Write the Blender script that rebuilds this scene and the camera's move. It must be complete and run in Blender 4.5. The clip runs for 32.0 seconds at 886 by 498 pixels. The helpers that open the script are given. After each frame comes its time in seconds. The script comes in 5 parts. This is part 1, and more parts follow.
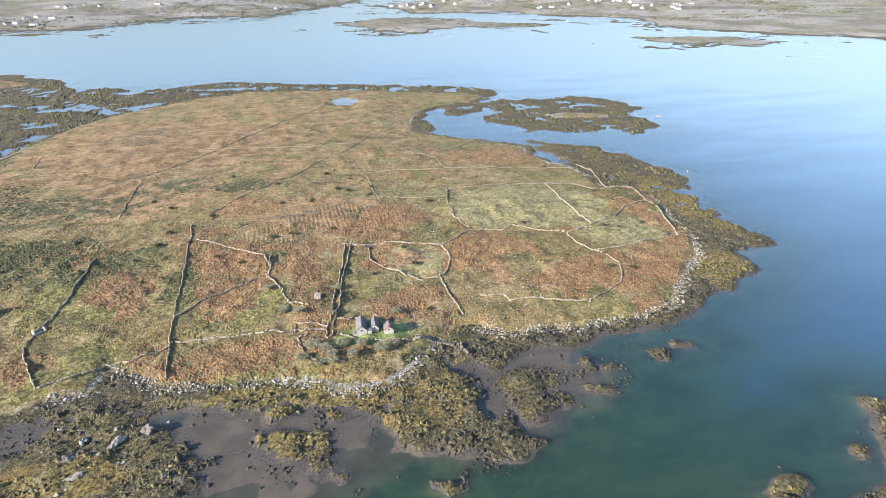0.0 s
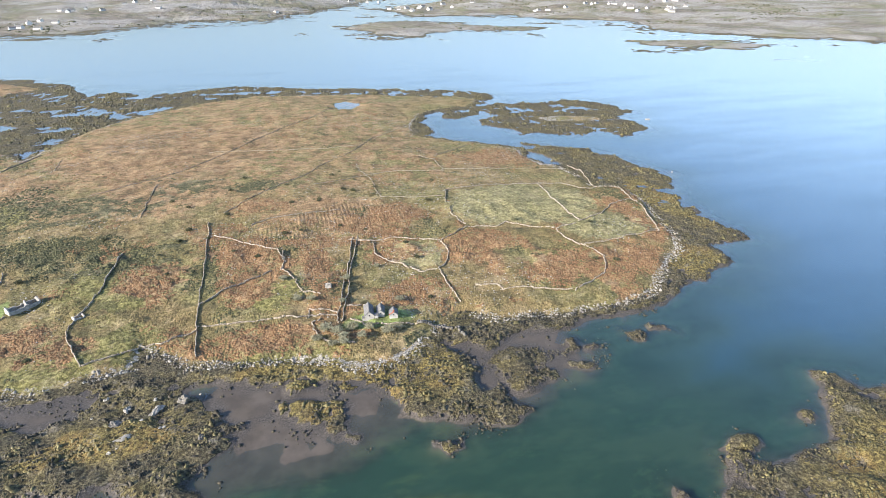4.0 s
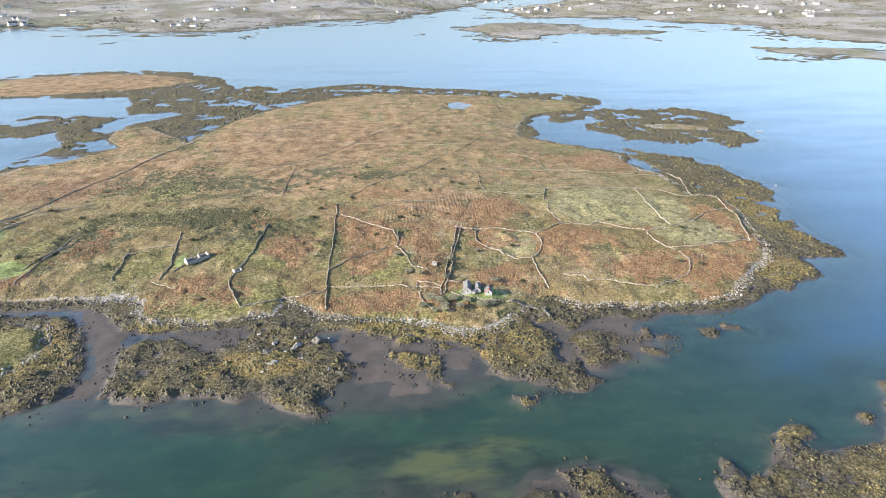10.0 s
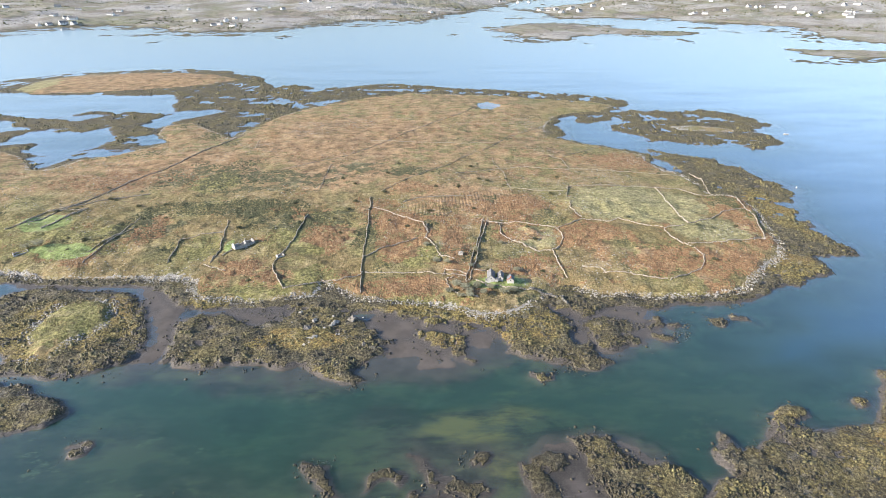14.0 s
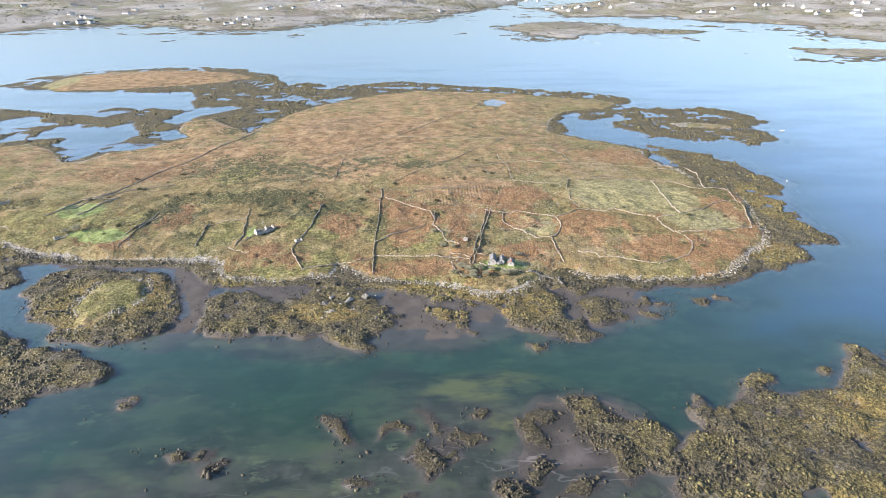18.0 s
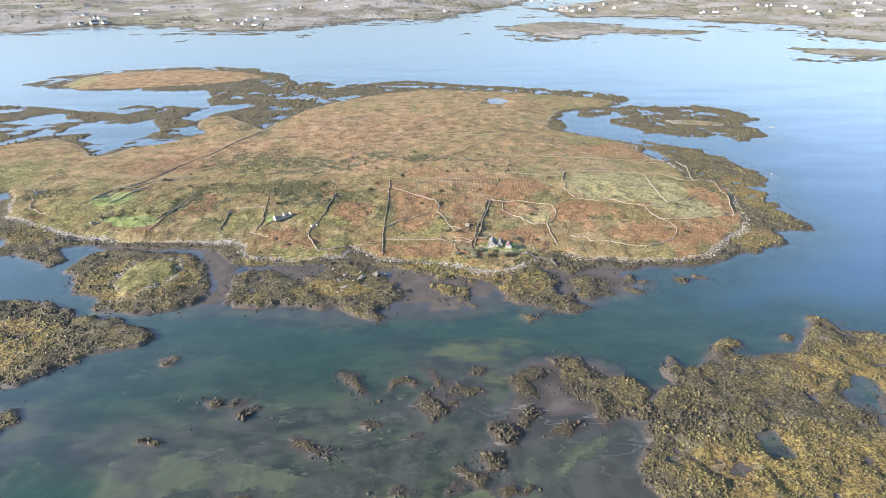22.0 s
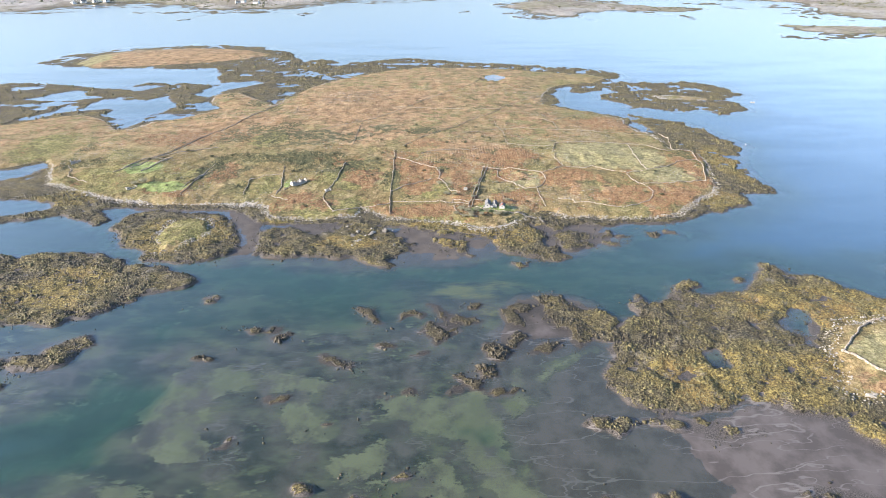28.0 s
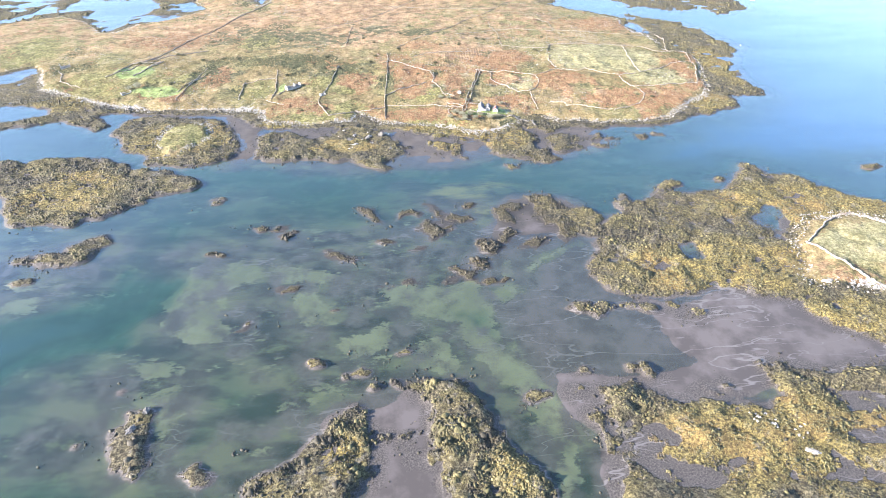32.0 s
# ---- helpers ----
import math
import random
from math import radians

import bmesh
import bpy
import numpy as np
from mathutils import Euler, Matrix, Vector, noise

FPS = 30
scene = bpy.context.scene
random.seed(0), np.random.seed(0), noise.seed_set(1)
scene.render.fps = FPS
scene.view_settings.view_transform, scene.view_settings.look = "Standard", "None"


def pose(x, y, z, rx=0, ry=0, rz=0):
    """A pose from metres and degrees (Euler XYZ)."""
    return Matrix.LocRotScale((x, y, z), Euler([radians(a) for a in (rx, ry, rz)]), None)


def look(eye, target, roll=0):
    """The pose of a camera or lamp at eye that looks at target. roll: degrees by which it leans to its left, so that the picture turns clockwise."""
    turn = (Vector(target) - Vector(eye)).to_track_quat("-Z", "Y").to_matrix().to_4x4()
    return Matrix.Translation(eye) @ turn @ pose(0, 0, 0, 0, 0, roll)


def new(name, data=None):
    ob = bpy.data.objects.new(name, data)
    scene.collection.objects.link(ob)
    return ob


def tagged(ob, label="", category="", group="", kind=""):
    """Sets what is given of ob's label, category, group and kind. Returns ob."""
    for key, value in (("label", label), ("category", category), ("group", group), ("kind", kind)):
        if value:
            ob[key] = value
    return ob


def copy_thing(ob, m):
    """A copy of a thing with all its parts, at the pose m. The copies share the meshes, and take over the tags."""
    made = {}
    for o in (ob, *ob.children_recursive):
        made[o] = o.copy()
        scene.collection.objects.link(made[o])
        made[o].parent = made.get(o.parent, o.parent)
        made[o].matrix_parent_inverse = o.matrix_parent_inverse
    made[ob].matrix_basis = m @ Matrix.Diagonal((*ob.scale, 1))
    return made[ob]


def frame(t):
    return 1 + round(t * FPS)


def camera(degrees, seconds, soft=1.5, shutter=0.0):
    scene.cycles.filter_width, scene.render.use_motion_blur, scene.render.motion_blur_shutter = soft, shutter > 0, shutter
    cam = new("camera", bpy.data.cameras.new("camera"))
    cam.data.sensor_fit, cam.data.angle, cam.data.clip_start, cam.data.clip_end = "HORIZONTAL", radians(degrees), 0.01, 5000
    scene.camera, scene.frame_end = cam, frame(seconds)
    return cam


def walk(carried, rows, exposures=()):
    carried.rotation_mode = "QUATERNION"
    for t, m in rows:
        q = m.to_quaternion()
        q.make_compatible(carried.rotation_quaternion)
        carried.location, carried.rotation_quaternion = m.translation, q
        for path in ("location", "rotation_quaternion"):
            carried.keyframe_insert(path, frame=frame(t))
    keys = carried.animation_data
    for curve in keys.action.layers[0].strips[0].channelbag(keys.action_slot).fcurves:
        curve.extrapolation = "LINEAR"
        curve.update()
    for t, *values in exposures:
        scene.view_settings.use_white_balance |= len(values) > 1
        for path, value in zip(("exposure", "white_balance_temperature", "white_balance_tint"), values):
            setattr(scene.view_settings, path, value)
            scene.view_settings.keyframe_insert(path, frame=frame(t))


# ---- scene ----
cam = camera(76.00, 32.0, 0.6)
PATH = [
    (0, look((-14.2, -32.07, 152.5), (12.22, 53.78, 108.57), 0.37)),
    (0.5, look((-15.22, -34.46, 153.51), (11.15, 51.42, 109.58), 0.37)),
    (1, look((-16.28, -37.24, 154.57), (10.1, 48.65, 110.67), 0.36)),
    (1.5, look((-17.37, -40.33, 155.66), (8.99, 45.58, 111.78), 0.35)),
    (2, look((-18.47, -43.66, 156.79), (7.87, 42.26, 112.93), 0.33)),
    (2.5, look((-19.58, -47.16, 157.94), (6.73, 38.75, 114.05), 0.32)),
    (3, look((-20.69, -50.79, 159.1), (5.65, 35.14, 115.26), 0.31)),
    (3.5, look((-21.79, -54.5, 160.28), (4.86, 31.36, 116.48), 0.3)),
    (4, look((-22.86, -58.24, 161.46), (3.93, 27.6, 117.71), 0.29)),
    (4.5, look((-23.91, -61.99, 162.63), (2.37, 24.02, 118.91), 0.28)),
    (5, look((-24.92, -65.73, 163.8), (0.6, 20.52, 120.09), 0.27)),
    (5.5, look((-25.89, -69.43, 164.96), (-1.74, 17.21, 121.23), 0.26)),
    (6, look((-26.82, -73.08, 166.1), (-4.15, 13.95, 122.36), 0.25)),
    (6.5, look((-27.69, -76.67, 167.22), (-6.64, 10.75, 123.46), 0.24)),
    (7, look((-28.52, -80.2, 168.32), (-9.2, 7.59, 124.51), 0.22)),
    (7.5, look((-29.3, -83.66, 169.41), (-11.62, 4.47, 125.58), 0.21)),
    (8, look((-30.02, -87.06, 170.46), (-13.95, 1.36, 126.62), 0.2)),
    (8.5, look((-30.68, -90.41, 171.49), (-16.1, -1.76, 127.58), 0.19)),
    (9, look((-31.29, -93.71, 172.5), (-18.23, -4.84, 128.53), 0.18)),
    (9.5, look((-31.84, -96.96, 173.47), (-20.33, -7.9, 129.49), 0.16)),
    (10, look((-32.34, -100.19, 174.42), (-22.36, -10.96, 130.4), 0.15)),
    (10.5, look((-32.78, -103.4, 175.34), (-24.16, -14.06, 131.27), 0.14)),
    (11, look((-33.18, -106.61, 176.24), (-25.72, -17.17, 132.16), 0.13)),
    (11.5, look((-33.52, -109.83, 177.11), (-26.88, -20.33, 133.0), 0.12)),
    (12, look((-33.81, -113.07, 177.95), (-27.73, -23.54, 133.82), 0.1)),
    (12.5, look((-34.06, -116.35, 178.77), (-28.27, -26.8, 134.65), 0.09)),
    (13, look((-34.27, -119.68, 179.57), (-28.68, -30.11, 135.46), 0.08)),
    (13.5, look((-34.44, -123.08, 180.35), (-29.04, -33.51, 136.2), 0.07)),
    (14, look((-34.58, -126.54, 181.1), (-29.34, -36.98, 136.93), 0.06)),
    (14.5, look((-34.68, -130.09, 181.84), (-29.64, -40.52, 137.67), 0.04)),
    (15.5, look((-34.81, -137.49, 183.28), (-30.12, -47.92, 139.07), 0.02)),
    (16.5, look((-34.87, -145.32, 184.67), (-30.53, -55.76, 140.39), -0.0)),
    (17.5, look((-34.89, -153.61, 186.03), (-30.9, -64.1, 141.63), -0.03)),
    (18.5, look((-34.9, -162.36, 187.39), (-31.24, -72.9, 142.87), -0.05)),
    (19.5, look((-34.93, -171.55, 188.75), (-31.56, -82.07, 144.24), -0.07)),
    (20.5, look((-35.02, -181.11, 190.13), (-31.83, -91.62, 145.62), -0.09)),
    (21.5, look((-35.18, -190.94, 191.54), (-32.17, -101.45, 147.02), -0.11)),
    (22.5, look((-35.43, -200.92, 192.99), (-32.6, -111.43, 148.46), -0.13)),
    (23.5, look((-35.78, -210.91, 194.49), (-33.05, -121.44, 149.91), -0.15)),
    (24.5, look((-36.24, -220.74, 196.04), (-33.53, -131.27, 151.44), -0.17)),
    (25.5, look((-36.8, -230.21, 197.62), (-34.09, -140.74, 153.05), -0.19)),
    (26, look((-37.12, -234.76, 198.43), (-34.37, -145.37, 153.69), -0.2)),
    (26.5, look((-37.45, -239.15, 199.24), (-34.66, -149.72, 154.59), -0.21)),
    (27, look((-37.8, -243.37, 200.05), (-34.96, -154.1, 155.08), -0.22)),
    (27.5, look((-38.16, -247.37, 200.87), (-35.23, -158.52, 155.08), -0.22)),
    (28, look((-38.52, -251.15, 201.68), (-35.53, -163.31, 153.99), -0.23)),
    (28.5, look((-38.88, -254.69, 202.48), (-35.77, -167.89, 152.92), -0.24)),
    (29, look((-39.23, -257.97, 203.27), (-36.01, -172.31, 151.77), -0.24)),
    (29.5, look((-39.57, -260.96, 204.04), (-36.21, -176.51, 150.59), -0.25)),
    (30, look((-39.88, -263.67, 204.79), (-36.3, -180.52, 149.35), -0.26)),
    (30.5, look((-40.15, -266.08, 205.5), (-36.45, -184.28, 148.09), -0.26)),
    (31, look((-40.38, -268.17, 206.18), (-36.66, -187.57, 147.11), -0.27)),
    (31.5, look((-40.54, -269.96, 206.82), (-36.89, -190.19, 146.63), -0.27)),
    (32, look((-40.63, -271.44, 207.4), (-36.91, -192.3, 146.39), -0.28)),
]
walk(cam, PATH, [(0, 1.66, 6280, 15), (12, 1.72, 6280, 15), (18, 1.75, 6340, 17), (26, 1.82, 6390, 18), (28, 1.92, 6340, 18), (29, 2.02, 6280, 18), (30, 2.19, 6190, 18), (31, 2.36, 6080, 18), (32, 2.56, 6010, 19)])

# ---- light ----
SUN_DIR = Vector((-0.95, -0.25, 0.40)).normalized()
SUN_ELEV = math.asin(SUN_DIR.z)
SUN_ROT = math.atan2(SUN_DIR.x, SUN_DIR.y)
world = bpy.data.worlds.new("world")
scene.world = world
world.use_nodes = True
wn, wl = world.node_tree.nodes, world.node_tree.links
sky = wn.new("ShaderNodeTexSky")
sky.sky_type = "NISHITA"
sky.sun_disc = False
sky.sun_elevation, sky.sun_rotation = SUN_ELEV, SUN_ROT
sky.air_density, sky.dust_density, sky.ozone_density = 1.0, 0.7, 2.8
wl.new(sky.outputs[0], wn["Background"].inputs[0])
wn["Background"].inputs[1].default_value = 0.112
sun_data = bpy.data.lights.new("sun", "SUN")
sun_data.energy, sun_data.angle, sun_data.color = 4.1, radians(0.6), (1.0, 0.915, 0.77)
sun = new("sun", sun_data)
sun.matrix_world = look(SUN_DIR * 500, (0, 0, 0))


# ---- materials ----
def mat(name, rough=0.9, base=(0.5, 0.5, 0.5)):
    m = bpy.data.materials.new(name)
    m.use_nodes = True
    b = m.node_tree.nodes["Principled BSDF"]
    b.inputs["Roughness"].default_value = rough
    b.inputs["Base Color"].default_value = (*base, 1)
    b.inputs["Specular IOR Level"].default_value = 0.25
    return m, m.node_tree.nodes, m.node_tree.links, b


class Net:
    """Short hand for wiring nodes."""

    def __init__(self, m):
        self.n, self.l = m.node_tree.nodes, m.node_tree.links
        self.pos = self.n.new("ShaderNodeNewGeometry").outputs["Position"]

    def put(self, socket, value):
        if isinstance(value, (int, float)):
            socket.default_value = value
        elif isinstance(value, tuple):
            socket.default_value = (*value, 1) if len(value) == 3 and socket.type == "RGBA" else value
        else:
            self.l.new(value, socket)

    def noise(self, scale, detail=4.0, rough=0.6, stretch=None, off=0.0):
        t = self.n.new("ShaderNodeTexNoise")
        t.inputs["Scale"].default_value, t.inputs["Detail"].default_value, t.inputs["Roughness"].default_value = scale, detail, rough
        mp = self.n.new("ShaderNodeMapping")
        mp.inputs["Location"].default_value = (off, off * 1.7, off * 0.3)
        if stretch:
            mp.inputs["Scale"].default_value = stretch
        self.l.new(self.pos, mp.inputs[0])
        self.l.new(mp.outputs[0], t.inputs["Vector"])
        return t.outputs["Fac"]

    def cell(self, scale, stretch):
        """A random value for each cell of a patchwork."""
        t = self.n.new("ShaderNodeTexVoronoi")
        t.inputs["Scale"].default_value = scale
        mp = self.n.new("ShaderNodeMapping")
        mp.inputs["Scale"].default_value = stretch
        self.l.new(self.pos, mp.inputs[0])
        self.l.new(mp.outputs[0], t.inputs["Vector"])
        return t.outputs["Color"]

    def math(self, op, a, b=0.0):
        t = self.n.new("ShaderNodeMath")
        t.operation = op
        self.put(t.inputs[0], a)
        self.put(t.inputs[1], b)
        return t.outputs[0]

    def step(self, v, lo, hi):
        t = self.n.new("ShaderNodeMapRange")
        t.interpolation_type = "SMOOTHSTEP"
        self.put(t.inputs["Value"], v)
        t.inputs["From Min"].default_value, t.inputs["From Max"].default_value = lo, hi
        return t.outputs[0]

    def mix(self, fac, a, b):
        t = self.n.new("ShaderNodeMix")
        t.data_type = "RGBA"
        self.put(t.inputs[0], fac)
        self.put(t.inputs[6], a)
        self.put(t.inputs[7], b)
        return t.outputs[2]

    def ramp(self, fac, *stops, squeeze=0.62):
        t = self.n.new("ShaderNodeValToRGB")
        e = t.color_ramp.elements
        while len(e) < len(stops):
            e.new(0.5)
        for k, (p, c) in zip(e, stops):
            k.position, k.color = 0.5 + (p - 0.5) * squeeze, (*c, 1)
        self.l.new(fac, t.inputs[0])
        return t.outputs[0]

    def attr(self, name):
        t = self.n.new("ShaderNodeAttribute")
        t.attribute_name = name
        return t.outputs["Fac"]

    def island(self):
        return self.n.new("ShaderNodeNewGeometry").outputs["Random Per Island"]

    def bump(self, height, strength, dist):
        t = self.n.new("ShaderNodeBump")
        t.inputs["Strength"].default_value, t.inputs["Distance"].default_value = strength, dist
        self.l.new(height, t.inputs["Height"])
        return t.outputs[0]


def ground_material():
    m, n, l, b = mat("ground_cover", 0.95)
    g = Net(m)
    fine, mid, big, grain = g.noise(0.55, 5), g.noise(0.09, 5, 0.65), g.noise(0.018, 3), g.noise(2.2, 3, 0.7, None, 9)
    # moor: grass, bracken and heather
    grass = g.ramp(fine, (0.30, (0.088, 0.080, 0.028)), (0.5, (0.172, 0.151, 0.056)), (0.68, (0.260, 0.226, 0.096)))
    tan = g.ramp(mid, (0.30, (0.172, 0.104, 0.050)), (0.5, (0.286, 0.180, 0.088)), (0.70, (0.372, 0.250, 0.128)))
    tan = g.mix(g.step(fine, 0.52, 0.70), tan, (0.360, 0.245, 0.124))
    tan = g.mix(g.step(g.noise(0.9, 5, 0.75, None, 77), 0.47, 0.38), tan, (0.100, 0.068, 0.034))
    rust = g.ramp(fine, (0.32, (0.134, 0.078, 0.038)), (0.5, (0.234, 0.142, 0.069)), (0.70, (0.330, 0.220, 0.112)))
    green = g.ramp(fine, (0.30, (0.075, 0.070, 0.022)), (0.55, (0.185, 0.170, 0.055)), (0.72, (0.290, 0.262, 0.105)))
    lush = g.ramp(fine, (0.3, (0.140, 0.180, 0.048)), (0.7, (0.250, 0.310, 0.105)))
    pale = g.ramp(fine, (0.30, (0.160, 0.142, 0.060)), (0.55, (0.265, 0.238, 0.108)), (0.74, (0.360, 0.320, 0.165)))
    rag = g.math("MULTIPLY", g.math("SUBTRACT", g.noise(0.07, 6, 0.75), 0.5), 2.6)
    rag2 = g.math("MULTIPLY", g.math("SUBTRACT", g.noise(0.15, 6, 0.72, None, 31), 0.52), 3.2)

    def cover(name, k=rag):
        return g.step(g.math("ADD", g.attr(name), k), 0.42, 0.60)

    land = g.mix(g.step(big, 0.40, 0.58), grass, g.mix(0.5, grass, tan))
    land = g.mix(cover("tan"), land, tan)
    land = g.mix(cover("green"), land, green)
    land = g.mix(cover("pale"), land, pale)
    land = g.mix(cover("rust", rag2), land, rust)
    heath = g.ramp(fine, (0.32, (0.040, 0.041, 0.018)), (0.55, (0.096, 0.092, 0.040)), (0.72, (0.160, 0.148, 0.070)))
    land = g.mix(g.step(g.math("ADD", g.math("MULTIPLY", g.attr("scrub"), 0.44), g.math("MULTIPLY", g.math("SUBTRACT", g.noise(0.10, 6, 0.7, None, 131), 0.5), 2.4)), 0.30, 0.42), land, heath)
    land = g.mix(g.step(g.math("ADD", g.attr("lush"), g.math("MULTIPLY", g.math("SUBTRACT", mid, 0.5), 0.5)), 0.02, 0.30), land, lush)
    # far fields and hedges, greyed so that distance haze sits in the colour
    hedge = g.noise(0.040, 8, 0.75, None, 51)
    hazed_country = g.ramp(hedge, (0.26, (0.075, 0.072, 0.062)), (0.45, (0.200, 0.180, 0.148)), (0.58, (0.305, 0.275, 0.222)), (0.76, (0.430, 0.400, 0.340)))
    hazed_country = g.mix(g.step(g.noise(0.012, 4, 0.6, None, 61), 0.50, 0.58), hazed_country, (0.185, 0.200, 0.105))
    field = g.ramp(g.cell(0.010, (1.0, 0.7, 1.0)), (0.15, (0.120, 0.098, 0.070)), (0.40, (0.250, 0.205, 0.140)), (0.60, (0.185, 0.200, 0.100)), (0.85, (0.380, 0.330, 0.230)), squeeze=1.0)
    hazed_country = g.mix(0.28, g.mix(0.5, hazed_country, field), (0.075, 0.068, 0.055))
    land = g.mix(g.attr("far"), land, hazed_country)
    # mottling for shrubs, hummocks and hollows, with some of their shade in the colour
    mottle = g.noise(0.30, 7, 0.82, None, 91)
    patch = g.noise(0.055, 6, 0.68, (1.0, 1.3, 1.0), 95)
    land = g.mix(g.math("MULTIPLY", g.step(patch, 0.48, 0.40), 0.9), land, g.mix(0.55, land, (0.065, 0.064, 0.026)))
    tuft = g.noise(0.14, 5, 0.7, None, 97)
    land = g.mix(g.math("MULTIPLY", g.step(tuft, 0.46, 0.38), 0.7), land, g.mix(0.5, land, (0.045, 0.040, 0.018)))
    land = g.mix(g.math("MULTIPLY", g.step(patch, 0.55, 0.62), 0.5), land, g.mix(0.5, land, (0.40, 0.32, 0.19)))
    land = g.mix(g.math("MULTIPLY", g.step(mottle, 0.53, 0.40), 0.75), land, g.mix(0.45, land, (0.035, 0.026, 0.014)))
    land = g.mix(g.math("MULTIPLY", g.step(mottle, 0.54, 0.70), 0.35), land, (0.42, 0.33, 0.20))
    speck = g.noise(0.62, 5, 0.8, None, 161)
    land = g.mix(g.math("MULTIPLY", g.step(speck, 0.44, 0.36), 0.8), land, g.mix(0.35, land, (0.030, 0.026, 0.013)))
    land = g.mix(g.math("MULTIPLY", g.step(speck, 0.60, 0.67), 0.55), land, (0.43, 0.34, 0.21))
    # bare rock along the edge and where it breaks through; far off, greying for haze
    rock = g.ramp(grain, (0.30, (0.100, 0.094, 0.080)), (0.52, (0.265, 0.248, 0.210)), (0.72, (0.45, 0.425, 0.375)))
    land = g.mix(g.step(g.math("ADD", g.attr("rock"), g.math("MULTIPLY", g.math("SUBTRACT", fine, 0.5), 1.8)), 0.45, 0.62), land, rock)
    # sea bed: dark weed, pale silt
    silt = g.ramp(g.noise(0.04, 4, 0.6, None, 5), (0.35, (0.120, 0.124, 0.068)), (0.65, (0.160, 0.164, 0.092)))
    darkbed = g.ramp(g.noise(0.035, 5, 0.55, (0.8, 1.7, 1.0), 3), (0.36, (0.026, 0.025, 0.021)), (0.50, (0.052, 0.050, 0.039)), (0.66, (0.098, 0.100, 0.060)))
    bed = g.mix(g.step(g.math("ADD", g.attr("sand"), g.math("MULTIPLY", g.math("SUBTRACT", g.noise(0.06, 8, 0.72, (0.8, 1.5, 1.0), 13), 0.5), 1.7)), 0.45, 0.58), darkbed, silt)
    moss = g.noise(0.055, 7, 0.68, (0.8, 1.4, 1.0), 113)
    bed = g.mix(g.math("MULTIPLY", g.step(moss, 0.52, 0.66), 0.6), bed, (0.118, 0.126, 0.058))
    bed = g.mix(g.math("MULTIPLY", g.attr("glow"), g.step(g.noise(0.07, 5, 0.6, (0.5, 1.4, 1.0), 15), 0.38, 0.60)), bed, (0.205, 0.185, 0.062))
    # mud above the water, with drained runnels
    vein = g.math("ABSOLUTE", g.math("SUBTRACT", g.noise(0.024, 4, 0.5, (0.55, 1.9, 1.0), 21), 0.5))
    mud = g.ramp(g.noise(0.07, 5, 0.6, None, 17), (0.35, (0.061, 0.052, 0.044)), (0.65, (0.100, 0.086, 0.075)))
    mud = g.mix(g.attr("runnel"), g.mix(0.6, mud, g.ramp(mid, (0.35, (0.058, 0.046, 0.032)), (0.65, (0.098, 0.079, 0.056)))), mud)
    stones = g.noise(1.3, 5, 0.85, None, 66)
    gravel = g.ramp(stones, (0.32, (0.025, 0.022, 0.017)), (0.5, (0.062, 0.053, 0.044)), (0.70, (0.125, 0.111, 0.092)))
    gravel = g.mix(g.math("MULTIPLY", g.step(g.attr("ochre"), -0.2, -0.5), 0.6), gravel, (0.024, 0.021, 0.015))
    mud = g.mix(g.step(g.attr("weed"), -7.0, -2.0), mud, gravel)
    mud = g.mix(g.math("MULTIPLY", g.math("MULTIPLY", g.attr("runnel"), g.step(vein, 0.009, 0.002)), g.step(g.noise(0.02, 2, 0.5, None, 19), 0.40, 0.58)), mud, (0.132, 0.119, 0.106))
    twig = g.math("ABSOLUTE", g.math("SUBTRACT", g.noise(0.05, 3, 0.5, (0.5, 1.7, 1.0), 121), 0.5))
    mud = g.mix(g.math("MULTIPLY", g.math("MULTIPLY", g.attr("runnel"), g.step(twig, 0.008, 0.002)), g.step(g.noise(0.025, 2, 0.5, None, 123), 0.44, 0.56)), mud, (0.122, 0.110, 0.098))
    base = g.mix(g.step(g.math("ADD", g.attr("mud"), g.math("MULTIPLY", g.math("SUBTRACT", g.noise(0.06, 5, 0.65, None, 8), 0.5), 22.0)), -5.0, 0.0), bed, mud)
    # wrack
    tone = g.math("ADD", g.attr("ochre"), g.math("MULTIPLY", g.math("SUBTRACT", g.noise(0.06, 4, 0.65, None, 41), 0.5), 1.7))
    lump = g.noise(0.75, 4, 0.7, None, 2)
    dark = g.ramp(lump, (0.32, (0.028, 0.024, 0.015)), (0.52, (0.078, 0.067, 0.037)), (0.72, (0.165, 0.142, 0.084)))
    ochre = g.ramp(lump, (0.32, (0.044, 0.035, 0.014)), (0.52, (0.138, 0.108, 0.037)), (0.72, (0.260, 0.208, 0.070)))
    ochre = g.mix(g.math("MULTIPLY", g.step(g.noise(0.035, 4, 0.6, None, 141), 0.50, 0.62), 0.6), ochre, g.mix(0.5, ochre, (0.215, 0.128, 0.048)))
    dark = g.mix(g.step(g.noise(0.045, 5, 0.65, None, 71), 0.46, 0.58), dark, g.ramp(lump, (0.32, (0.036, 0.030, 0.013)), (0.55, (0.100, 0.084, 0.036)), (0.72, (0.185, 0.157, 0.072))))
    wrack = g.mix(g.step(tone, 0.35, 0.75), dark, ochre)
    barnacle = g.ramp(grain, (0.35, (0.085, 0.076, 0.058)), (0.65, (0.225, 0.205, 0.165)))
